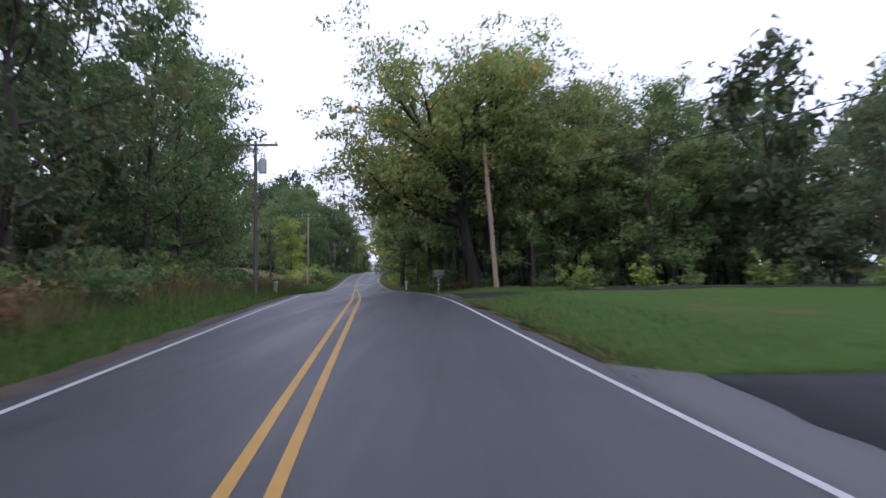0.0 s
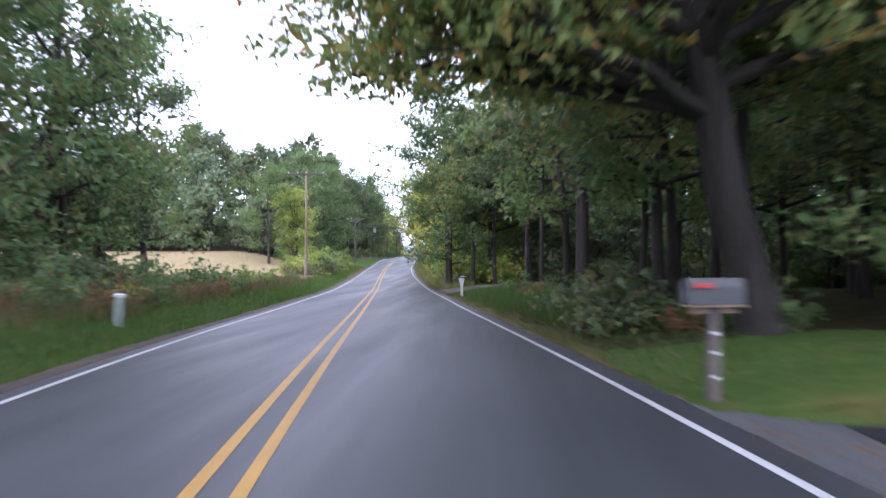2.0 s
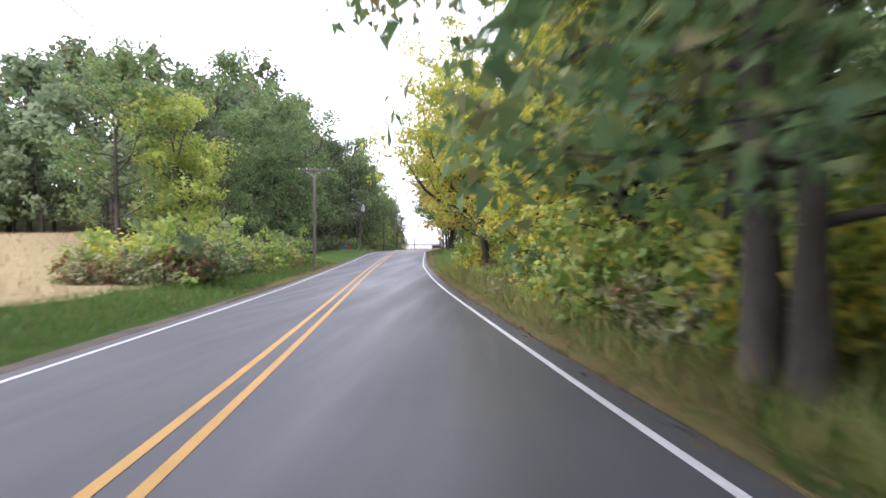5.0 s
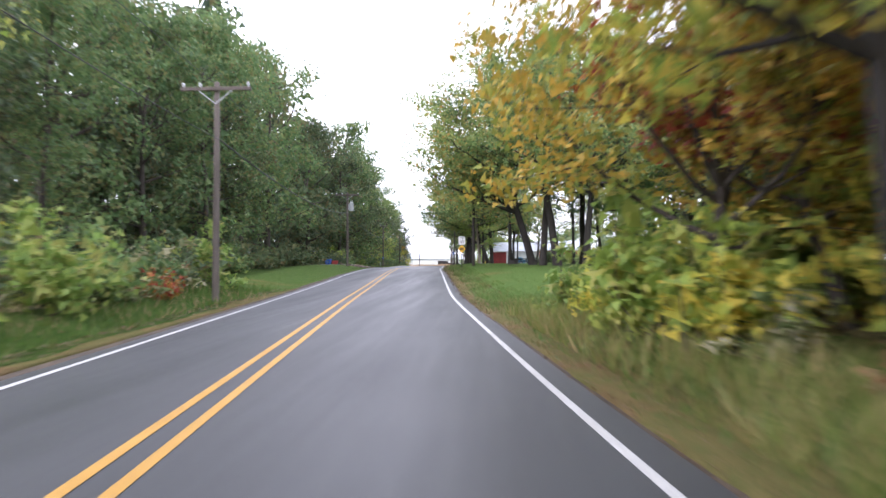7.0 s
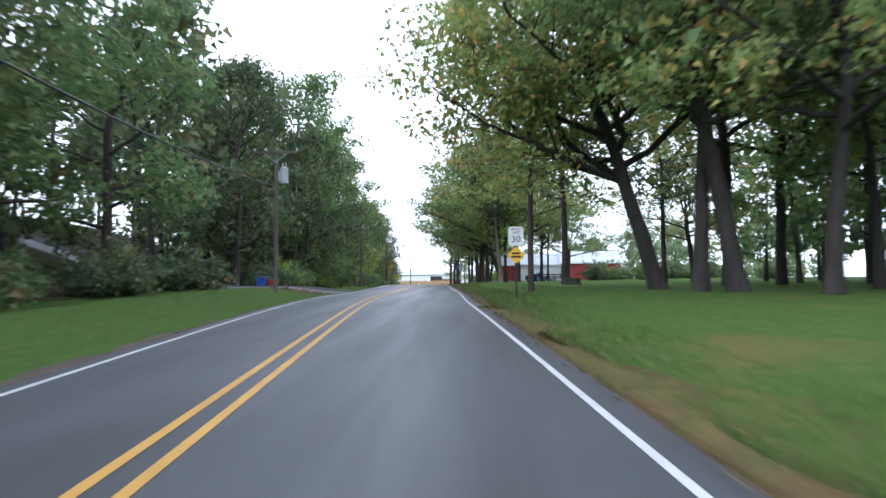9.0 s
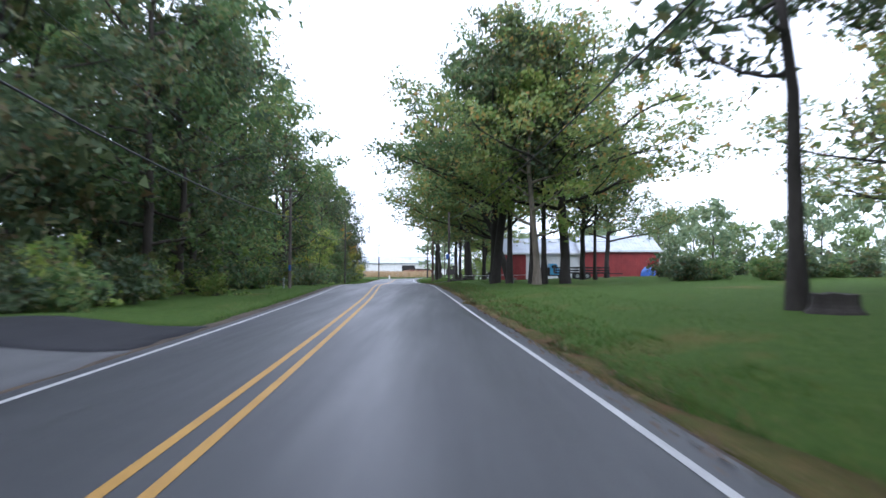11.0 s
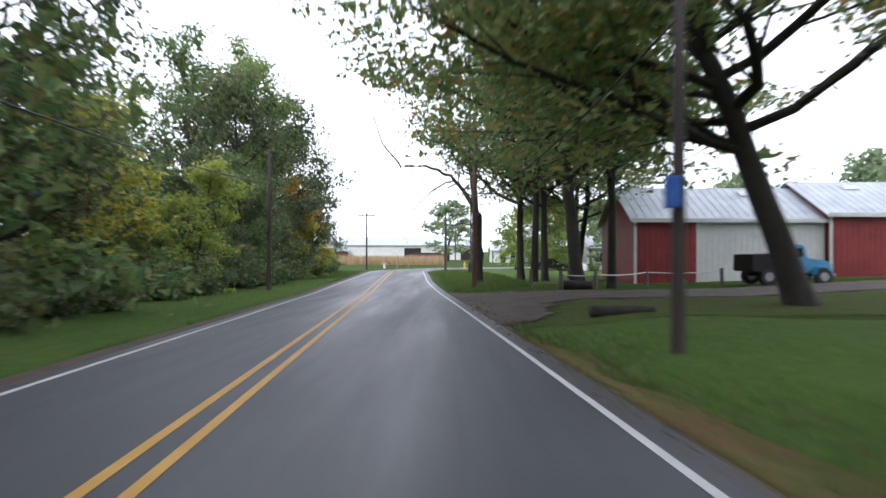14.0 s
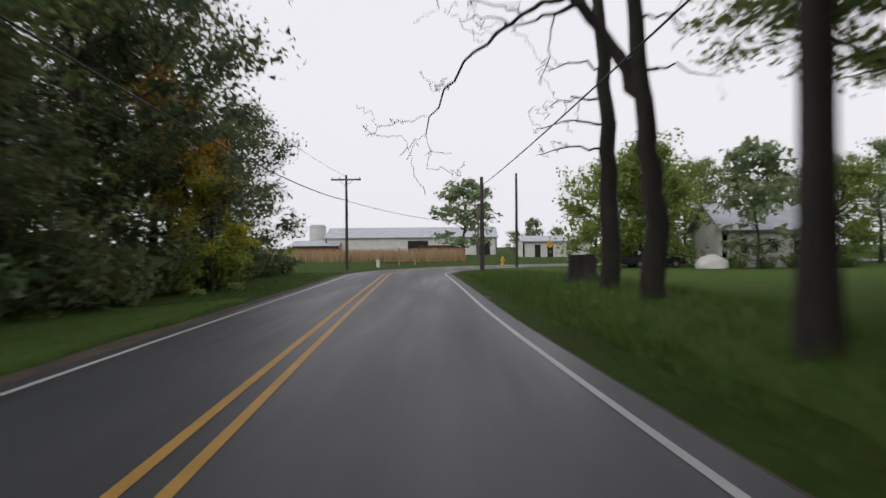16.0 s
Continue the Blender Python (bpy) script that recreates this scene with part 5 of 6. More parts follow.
def litter(seed, n, y0, y1, u0, u1, mat, label):
    rng = np.random.default_rng(seed)
    y = rng.uniform(y0, y1, n)
    u = u0 + (u1 - u0) * rng.beta(1.2, 2.6, n)
    x = road_x(y) + u
    a = rng.uniform(0, 6.28, n)
    c = np.stack([x, y, np.maximum(ground_z(x, y), road_z(y) - 0.02) + 0.03], 1)
    k = rng.uniform(0.02, 0.042, n)[:, None]
    d = np.stack([np.cos(a), np.sin(a), rng.normal(0, 0.3, n)], 1) * k
    e = np.stack([-np.sin(a), np.cos(a), rng.normal(0, 0.3, n)], 1) * k * 0.7
    v = np.stack([c - d, c + e, c + d, c - e], 1).reshape(-1, 3)
    tagged(put("fallen_leaves", mesh("fallen_leaves", v, np.arange(4 * n).reshape(-1, 4), mat)), label, "leaves", kind="stuff")


litter(1, 3600, 66, 160, 3.85, 5.0, L_BROWN, "brown fallen leaves along the road edge")
litter(2, 2000, 160, 232, 3.85, 4.8, L_BROWN, "brown fallen leaves along the road edge")
litter(3, 1400, 96, 128, -3.9, -2.85, L_BROWN, "brown fallen leaves along the road edge")
litter(5, 1500, 69, 79, 4.2, 16.0, L_BROWN, "brown fallen leaves on a gravel driveway")
litter(6, 900, 228, 241, 4.0, 12.0, L_BROWN, "brown fallen leaves on a dirt driveway")
litter(4, 1400, 8, 60, 3.9, 5.4, L_BROWN, "brown fallen leaves along the road edge")


def gz(x, y):
    return float(ground_z(np.float64(x), np.float64(y)))


# ---------------------------------------------------------------- small roadside things
def make_mailbox_brown(x, y, turn):
    root = thing("mailbox", pose(x, y, gz(x, y), 0, 0, turn), "weathered beige mailbox with a red flag on a wooden post", "mailbox")
    bm = bmesh.new()
    box(bm, (0.11, 0.11, 1.1), (0, 0, 0.5), None, 0.008)
    part("post", bm, M_POLE, root)
    bm = bmesh.new()
    box(bm, (0.62, 0.2, 0.025), (0, 0, 1.03), None, 0.004)
    box(bm, (0.5, 0.06, 0.06), (0, 0, 0.98), None, 0.004)
    part("shelf", bm, M_POLELIGHT, root)
    bm = bmesh.new()
    prof = [(-0.11, 0.0), (0.11, 0.0), (0.11, 0.16)] + [(0.11 * math.cos(a), 0.16 + 0.11 * math.sin(a)) for a in np.linspace(0.3, math.pi - 0.3, 8)] + [(-0.11, 0.16)]
    lo = [bm.verts.new((-0.29, p[0], 1.045 + p[1])) for p in prof]
    hi = [bm.verts.new((0.29, p[0], 1.045 + p[1])) for p in prof]
    for k in range(len(prof)):
        bm.faces.new((lo[k], lo[(k + 1) % len(prof)], hi[(k + 1) % len(prof)], hi[k]))
    bm.faces.new(lo[::-1])
    bm.faces.new(hi)
    body = part("box", bm, M_APRON, root, "dull grey-beige metal mailbox body")
    bm = bmesh.new()
    box(bm, (0.012, 0.2, 0.22), (-0.3, 0, 1.16), None, 0.004)
    part("door", bm, M_APRON, body)
    bm = bmesh.new()
    box(bm, (0.2, 0.012, 0.05), (-0.15, -0.12, 1.24), None, 0.003)
    part("flag", bm, M_RED, body, "red signal flag")
    for h in (0.3, 0.55, 0.75):
        bm = bmesh.new()
        box(bm, (0.07, 0.006, 0.03), (0, -0.059, h))
        part("marker_bar", bm, M_WHITEPLASTIC, root, "pale plain bar")


make_mailbox_brown(-0.25, 35.9, 8)


def make_mailbox_white(x, y, turn):
    root = thing("mailbox", pose(x, y, gz(x, y), 0, 0, turn), "black mailbox on a white moulded plastic post", "mailbox")
    bm = bmesh.new()
    w = [(0.0, 0.07), (0.45, 0.075), (0.66, 0.085), (0.78, 0.115), (0.9, 0.155), (0.99, 0.175)]
    rings = [[bm.verts.new((sx * r * (1.0 if sx < 0 else 0.75), sy * 0.075, z)) for sx, sy in ((-1, -1), (1, -1), (1, 1), (-1, 1))] for z, r in w]
    for a, b in zip(rings, rings[1:]):
        for k in range(4):
            bm.faces.new((a[k], a[(k + 1) % 4], b[(k + 1) % 4], b[k]))
    bm.faces.new(rings[0][::-1])
    bm.faces.new(rings[-1])
    bmesh.ops.bevel(bm, geom=list(bm.edges), offset=0.012, segments=2, affect="EDGES", profile=0.5)
    part("post", bm, M_WHITEPLASTIC, root, "white flared plastic post")
    bm = bmesh.new()
    box(bm, (0.4, 0.2, 0.15), (-0.01, 0, 1.065), None, 0.03)
    body = part("box", bm, M_SIGNBLACK, root, "black mailbox body")
    for k in range(4):
        bm = bmesh.new()
        box(bm, (0.055, 0.004, 0.045), (-0.06 + k * 0.07, -0.103, 1.075))
        part("marker_bar", bm, M_WHITEPLASTIC, body, "white plain bar")
    bm = bmesh.new()
    box(bm, (0.04, 0.008, 0.08), (-0.16, -0.106, 1.07), None, 0.002)
    part("flag", bm, M_RED, body, "red signal flag")


make_mailbox_white(-3.45, 63.1, 5)


def make_pedestal(x, y, h, r, mat, label, lean=0.0):
    root = thing("cable_pedestal", pose(x, y, gz(x, y), 0, lean, 0), label, "cable pedestal")
    bm = bmesh.new()
    cyl(bm, r, r, h, (0, 0, h / 2 - 0.05), None, 18)
    part("body", bm, mat, root)
    bm = bmesh.new()
    cyl(bm, r * 1.12, r * 1.08, 0.07, (0, 0, h - 0.03), None, 18)
    bmesh.ops.bevel(bm, geom=list(bm.edges), offset=0.01, segments=2, affect="EDGES")
    part("cap", bm, M_WHITEPLASTIC, root, "white plastic cap")


make_pedestal(-11.05, 44.1, 0.72, 0.13, M_GREENGREY, "pale green cable pedestal leaning in the weeds", 5)
make_pedestal(-26.5, 202.0, 0.72, 0.06, M_GREENGREY, "slim grey cable pedestal beside a pole")
make_pedestal(-27.2, 300.0, 0.6, 0.15, M_WHITEPLASTIC, "short white cable pedestal at the field edge")


def lettering(text, size, parent, at, mat, name="letter"):
    cu = bpy.data.curves.new(name, "FONT")
    cu.body = text
    cu.size = size
    cu.align_x, cu.align_y = "CENTER", "CENTER"
    cu.extrude = 0.001
    tmp = new("tmp_text", cu)
    me = bpy.data.meshes.new_from_object(tmp)
    bpy.data.objects.remove(tmp)
    me.materials.clear()
    me.materials.append(mat)
    return put(name, me, parent, at)


def make_speed_sign(x, y):
    root = thing("speed_limit_sign", pose(x, y, gz(x, y), 0, 0, 1), "white speed limit 30 sign above a yellow warning diamond", "road sign")
    bm = bmesh.new()
    box(bm, (0.07, 0.045, 2.75), (0, 0.03, 1.25), None, 0.004)
    part("post", bm, M_POLEDARK, root)
    bm = bmesh.new()
    box(bm, (0.54, 0.006, 0.68), (0, 0, 2.32), None, 0.0)
    bmesh.ops.bevel(bm, geom=[e for e in bm.edges if abs(e.verts[0].co.y - e.verts[1].co.y) > 0.003], offset=0.05, segments=4, affect="EDGES")
    panel = part("panel", bm, M_WHITEPLASTIC, root, "white speed limit panel")
    up = Matrix.Rotation(radians(90), 4, "X")
    lettering("SPEED", 0.125, panel, Matrix.Translation((0, -0.006, 2.56)) @ up, M_SIGNBLACK)
    lettering("LIMIT", 0.125, panel, Matrix.Translation((0, -0.006, 2.44)) @ up, M_SIGNBLACK)
    lettering("30", 0.34, panel, Matrix.Translation((0, -0.006, 2.2)) @ up, M_SIGNBLACK, "number")
    bm = bmesh.new()
    box(bm, (0.46, 0.006, 0.46), (0, 0, 1.64), Matrix.Rotation(radians(45), 4, "Y"))
    bmesh.ops.bevel(bm, geom=[e for e in bm.edges if abs(e.verts[0].co.y - e.verts[1].co.y) > 0.003], offset=0.04, segments=4, affect="EDGES")
    diamond = part("diamond", bm, M_SIGNYELLOW, root, "yellow warning diamond")
    for z, w in ((1.7, 0.3), (1.58, 0.36)):
        bm = bmesh.new()
        box(bm, (w, 0.004, 0.07), (0, -0.005, z))
        part("text_bar", bm, M_SIGNBLACK, diamond, "black plain bar")


make_speed_sign(-12.5, 153.4)


def make_bend_sign(x, y):
    root = thing("warning_sign", pose(x, y, gz(x, y), 0, 0, 0), "small yellow warning diamond on a post beyond the bend", "road sign")
    bm = bmesh.new()
    box(bm, (0.06, 0.05, 2.9), (0, 0.03, 1.4), None, 0.004)
    part("post", bm, M_POLEDARK, root)
    bm = bmesh.new()
    box(bm, (0.6, 0.006, 0.6), (0, 0, 1.9), Matrix.Rotation(radians(45), 4, "Y"))
    d = part("diamond", bm, M_SIGNYELLOW, root)
    bm = bmesh.new()
    box(bm, (0.08, 0.004, 0.3), (0, -0.005, 1.85))
    box(bm, (0.2, 0.004, 0.08), (0.06, -0.005, 2.0))
    part("arrow", bm, M_SIGNBLACK, d, "black arrow shape")


make_bend_sign(-9.4, 318.0)

# blue and red bins at the wooded driveway, and a heap of stones
def make_bin(x, y, mat, label, h=0.9):
    root = thing("wheeled_bin", pose(x, y, gz(x, y), 0, 0, R.uniform(-20, 20)), label, "bin")
    bm = bmesh.new()
    rings = []
    for z, k in ((0.06, 0.24), (h * 0.5, 0.27), (h, 0.31)):
        rings.append([bm.verts.new((sx * k, sy * k * 1.1, z)) for sx, sy in ((-1, -1), (1, -1), (1, 1), (-1, 1))])
    for a, b in zip(rings, rings[1:]):
        for k in range(4):
            bm.faces.new((a[k], a[(k + 1) % 4], b[(k + 1) % 4], b[k]))
    bm.faces.new(rings[0][::-1])
    bm.faces.new(rings[-1])
    bmesh.ops.bevel(bm, geom=list(bm.edges), offset=0.02, segments=2, affect="EDGES")
    part("body", bm, mat, root)
    bm = bmesh.new()
    box(bm, (0.68, 0.74, 0.06), (0, 0, h + 0.03), None, 0.02)
    part("lid", bm, mat, root)
    for s_ in (-1, 1):
        bm = bmesh.new()
        cyl(bm, 0.1, 0.1, 0.05, (s_ * 0.27, 0.3, 0.1), Matrix.Rotation(radians(90), 4, "Y"), 12)
        part("wheel", bm, M_BLACK, root)


make_bin(-28.05, 173.4, M_BLUESIGN, "blue recycling bin standing by the driveway", 0.6)
make_bin(-27.4, 173.9, M_RED, "red plastic bin standing by the driveway", 0.46)


def make_stone(x, y, size, seed):
    rng = np.random.default_rng(seed)
    bm = bmesh.new()
    bmesh.ops.create_icosphere(bm, subdivisions=2, radius=size)
    for v in bm.verts:
        k = 1 + 0.25 * noise.noise(Vector(v.co) * (2.2 / size) + Vector((seed, 0, 0)))
        v.co = Vector((v.co.x * k * 1.2, v.co.y * k, v.co.z * k * 0.65))
    ob = part("field_stone", bm, M_ROCK, None, "", pose(x, y, gz(x, y) + size * 0.3, rng.uniform(-15, 15), rng.uniform(-15, 15), rng.uniform(0, 360)))
    return tagged(ob, "rough grey-brown field stone in a low heap", "stone", "stones by the driveway")


for k in range(26):
    make_stone(-23.1 + R.gauss(0, 0.65), 164.5 + R.gauss(0, 0.4), R.uniform(0.12, 0.27), k)

# ---------------------------------------------------------------- barn and yard
def ribbed_sheet(bm, width, length, thick, pitch, rib, m):
    """One folded metal sheet in the local xy plane, ribs raised towards +z and running along y."""
    n = max(2, int(width / pitch))
    prof = [(-width / 2, 0.0)]
    for k in range(1, n):
        x = -width / 2 + width * k / n
        prof += [(x - 0.03, 0.0), (x - 0.015, rib), (x + 0.015, rib), (x + 0.03, 0.0)]
    prof.append((width / 2, 0.0))
    rows = []
    for y in (-length / 2, length / 2):
        rows.append([bm.verts.new(m @ Vector((x, y, z))) for x, z in prof])
        rows.append([bm.verts.new(m @ Vector((x, y, z - thick))) for x, z in prof])
    k = len(prof)
    for i in range(k - 1):
        bm.faces.new((rows[0][i], rows[0][i + 1], rows[2][i + 1], rows[2][i]))
        bm.faces.new((rows[1][i + 1], rows[1][i], rows[3][i], rows[3][i + 1]))
        bm.faces.new((rows[1][i], rows[1][i + 1], rows[0][i + 1], rows[0][i]))
        bm.faces.new((rows[2][i], rows[2][i + 1], rows[3][i + 1], rows[3][i]))
    bm.faces.new((rows[0][0], rows[2][0], rows[3][0], rows[1][0]))
    bm.faces.new((rows[0][-1], rows[1][-1], rows[3][-1], rows[2][-1]))


def ribbed_wall(bm, x0, x1, y, z0, z1, pitch=0.3, rib=0.02, thick=0.12):
    """An upright sheet with raised ribs, facing -y."""
    ribbed_sheet(bm, x1 - x0, z1 - z0, thick, pitch, rib, Matrix.Translation(((x0 + x1) / 2, y, (z0 + z1) / 2)) @ Matrix.Rotation(radians(90), 4, "X"))


def make_barn(name, x0, x1, yf, yb, base, eave, ridge, panels, label):
    """A long metal barn whose front faces the road; panels: (x0, x1, material, part name)."""
    root = thing(name, Matrix.Identity(4), label, "barn")
    ym = (yf + yb) / 2
    for a, b, mat, pn in panels:
        bm = bmesh.new()
        ribbed_wall(bm, a, b, yf, base - 0.4, eave)
        part(pn, bm, mat, root)
    for x in (x0, x1):
        bm = bmesh.new()
        o = 0.12 if x == x0 else -0.12
        pts = [(yf + 0.12, base - 0.4), (yb, base - 0.4), (yb, eave), (ym, ridge - 0.08), (yf + 0.12, eave)]
        a = [bm.verts.new((x, p[0], p[1])) for p in pts]
        b = [bm.verts.new((x + o, p[0], p[1])) for p in pts]
        bm.faces.new(a)
        bm.faces.new(b[::-1])
        for k in range(5):
            bm.faces.new((a[k], a[(k + 1) % 5], b[(k + 1) % 5], b[k]))
        part("gable_wall", bm, M_BARNRED, root)
    bm = bmesh.new()
    box(bm, (x1 - x0, 0.12, eave - base + 0.4), ((x0 + x1) / 2, yb - 0.06, (eave + base - 0.4) / 2))
    part("back_wall", bm, M_BARNRED, root)
    for sgn, ye in ((-1, yf - 0.35), (1, yb + 0.35)):
        bm = bmesh.new()
        run, rise = abs(ye - ym), ridge - eave + 0.1
        ln = math.hypot(run, rise)
        tilt = math.atan2(rise, run) * (1 if sgn < 0 else -1)
        mid = ((x0 + x1) / 2, (ye + ym) / 2, ridge - rise / 2 + 0.05)
        turn = Matrix.Rotation(tilt, 4, "X")
        ribbed_sheet(bm, x1 - x0 + 0.6, ln, 0.05, 0.45, 0.03, Matrix.Translation(mid) @ turn)
        part("roof", bm, M_ROOF, root, "weathered grey ribbed metal roof")
        if sgn < 0:
            for fx in (0.3, 0.72):
                bm = bmesh.new()
                p = Matrix.Translation(mid) @ turn @ Vector(((fx - 0.5) * (x1 - x0), ln * 0.3, 0.05))
                box(bm, (0.9, 0.7, 0.06), p, turn)
                part("roof_light", bm, M_GREYPAINT, root, "dull translucent roof light")
    bm = bmesh.new()
    box(bm, (x1 - x0 + 0.6, 0.03, 0.22), ((x0 + x1) / 2, yf - 0.33, eave + 0.0))
    part("fascia", bm, M_BARNWHITE, root, "white fascia board under the roof")
    for x in (x0, x1):
        bm = bmesh.new()
        box(bm, (0.14, 0.05, eave - base + 0.3), (x, yf - 0.03, (eave + base - 0.3) / 2))
        part("corner_trim", bm, M_BARNWHITE, root, "white corner trim")
    return root


make_barn("barn", -8.8, 1.3, 244.7, 252.2, 0.15, 3.45, 5.5, [(-8.8, -5.5, M_BARNRED, "red_panel"), (-5.5, 1.3, M_BARNWHITE, "white_sliding_door")], "low red and white metal barn with a grey metal roof")
make_barn("barn", 1.5, 11.5, 244.3, 252.8, 0.4, 3.75, 5.9, [(1.5, 11.5, M_BARNRED, "red_panel")], "red metal barn with a grey metal roof")


def make_wheel(parent, at, r=0.42, w=0.26):
    bm = bmesh.new()
    cyl(bm, r, r, w, at, Matrix.Rotation(radians(90), 4, "X"), 20)
    bmesh.ops.bevel(bm, geom=list(bm.edges), offset=0.03, segments=2, affect="EDGES")
    t = part("wheel", bm, M_BLACK, parent)
    bm = bmesh.new()
    cyl(bm, r * 0.55, r * 0.5, w + 0.02, at, Matrix.Rotation(radians(90), 4, "X"), 14)
    part("rim", bm, M_STEEL, t)


def shaped(profile, width, bevel=0.05):
    """A solid whose side view is the profile (x, z), as wide as given along y."""
    bm = bmesh.new()
    a = [bm.verts.new((x, -width / 2, z)) for x, z in profile]
    b = [bm.verts.new((x, width / 2, z)) for x, z in profile]
    n = len(profile)
    bm.faces.new(a)
    bm.faces.new(b[::-1])
    for k in range(n):
        bm.faces.new((a[k], a[(k + 1) % n], b[(k + 1) % n], b[k]))
    bmesh.ops.recalc_face_normals(bm, faces=bm.faces)
    bmesh.ops.bevel(bm, geom=list(bm.edges), offset=bevel, segments=2, affect="EDGES")
    return bm


def make_old_truck(x, y, turn):
    root = thing("old_truck", pose(x, y, gz(x, y), 0, 0, turn), "old flatbed truck with a light blue cab by the barn", "truck")
    part("chassis", box(bmesh.new(), (3.7, 0.8, 0.2), (0, 0, 0.55), None, 0.02), M_DARKSTEEL, root)
    part("cargo_bed", shaped([(-2.0, 0.65), (-0.35, 0.65), (-0.35, 1.45), (-0.5, 1.5), (-2.0, 1.45)], 1.8, 0.03), M_DARKSTEEL, root, "dark rusty cargo bed")
    cab = part("cab", shaped([(-0.3, 0.6), (0.75, 0.6), (0.75, 1.25), (0.55, 1.9), (-0.2, 1.95), (-0.3, 1.8)], 1.6, 0.06), M_TRUCKBLUE, root, "light blue cab")
    part("hood", shaped([(0.7, 0.6), (1.95, 0.6), (2.0, 0.9), (1.85, 1.15), (0.7, 1.3)], 1.4, 0.08), M_TRUCKBLUE, root, "light blue hood")
    for s_ in (-1, 1):
        part("fender", shaped([(0.95, 0.5), (1.15, 0.9), (1.6, 0.95), (1.9, 0.6), (1.85, 0.5), (1.55, 0.85), (1.2, 0.82), (1.05, 0.5)], 0.3, 0.02), M_TRUCKBLUE, root, "", Matrix.Translation((0, s_ * 0.75, 0)))
        part("side_window", box(bmesh.new(), (0.6, 0.02, 0.4), (0.18, s_ * 0.8, 1.55), None, 0.005), M_GLASS, cab)
        for wx in (-1.2, 1.45):
            make_wheel(root, (wx, s_ * 0.78, 0.42))
    part("windscreen", box(bmesh.new(), (0.02, 1.3, 0.42), (0.68, 0, 1.56), Matrix.Rotation(radians(-17), 4, "Y"), 0.004), M_GLASS, cab)
    part("bumper", box(bmesh.new(), (0.1, 1.6, 0.16), (2.02, 0, 0.5), None, 0.02), M_STEEL, root)


make_old_truck(-3.0, 240.4, 4)


def make_trailer(x, y, turn):
    root = thing("flatbed_trailer", pose(x, y, gz(x, y), 0, 0, turn), "dark flatbed trailer with black side rails on the lawn", "trailer")
    part("deck", box(bmesh.new(), (5.0, 2.0, 0.14), (0, 0, 0.62), None, 0.01), M_DARKSTEEL, root)
    for s_ in (-1, 1):
        for z in (0.85, 1.1):
            part("side_rail", box(bmesh.new(), (5.0, 0.05, 0.14), (0, s_ * 0.98, z), None, 0.008), M_DARKSTEEL, root)
        for k in range(6):
            part("stake", box(bmesh.new(), (0.06, 0.06, 0.6), (-2.4 + k * 0.96, s_ * 0.96, 0.9)), M_DARKSTEEL, root)
        for wx in (-0.45, 0.45):
            make_wheel(root, (wx, s_ * 0.85, 0.34), 0.34, 0.22)
    part("tongue", box(bmesh.new(), (1.4, 0.1, 0.1), (3.1, 0, 0.55), None, 0.01), M_DARKSTEEL, root)
    part("headboard", box(bmesh.new(), (0.06, 2.0, 0.75), (-2.5, 0, 1.0), None, 0.01), M_DARKSTEEL, root)


make_trailer(-3.2, 222.0, -6)


def make_mound(name, x, y, size, mat, label, category, seed):
    """A sheet thrown over something: a lumpy draped form with folds."""
    bm = bmesh.new()
    bmesh.ops.create_uvsphere(bm, u_segments=28, v_segments=16, radius=1.0)
    bmesh.ops.delete(bm, geom=[v for v in bm.verts if v.co.z < -0.2], context="VERTS")
    for v in bm.verts:
        d = 1 + 0.16 * noise.noise(v.co * 2.3 + Vector((seed, 0, 0)))
        fold = 1 + 0.06 * math.sin(9 * math.atan2(v.co.y, v.co.x)) * max(0, 0.7 - v.co.z)
        v.co = Vector((v.co.x * d * fold * size[0], v.co.y * d * fold * size[1], max(-0.03, (abs(v.co.z) ** 0.7 * (1 if v.co.z > 0 else -0.2)) * d * size[2])))
    ob = part(name, bm, mat, None, "", pose(x, y, gz(x, y), 0, 0, seed * 20), True)
    return tagged(ob, label, category)


make_mound("tarpaulin", 8.6, 239.5, (1.1, 0.8, 1.2), M_TARP, "blue tarpaulin thrown over machinery by the barn", "tarpaulin", 2)
make_mound("tarpaulin", -3.0, 287.5, (1.3, 1.0, 0.95), M_BARNWHITE, "pale grey tarpaulin over a heap on the lawn", "tarpaulin", 5)


def make_car(x, y, turn, mat, label):
    root = thing("car", pose(x, y, gz(x, y), 0, 0, turn), label, "car")
    body = part("body", shaped([(-2.2, 0.3), (2.2, 0.3), (2.25, 0.6), (2.1, 0.75), (1.0, 0.88), (-1.5, 0.92), (-2.15, 0.85), (-2.25, 0.55)], 1.75, 0.08), mat, root)
    cabin = part("cabin", shaped([(-1.5, 0.88), (1.05, 0.85), (0.4, 1.4), (-0.9, 1.42)], 1.5, 0.06), M_GLASS, root, "dark glazed cabin")
    part("roof", shaped([(-0.9, 1.39), (0.38, 1.37), (0.25, 1.45), (-0.8, 1.47)], 1.42, 0.02), mat, cabin)
    for s_ in (-1, 1):
        for wx in (-1.35, 1.35):
            make_wheel(root, (wx, s_ * 0.8, 0.32), 0.32, 0.2)


make_car(-6.0, 291.0, 8, M_DARKSTEEL, "dark parked saloon car beyond the lawn")
make_car(9.0, 294.0, 20, M_GREYPAINT, "pale grey parked car beyond the lawn")

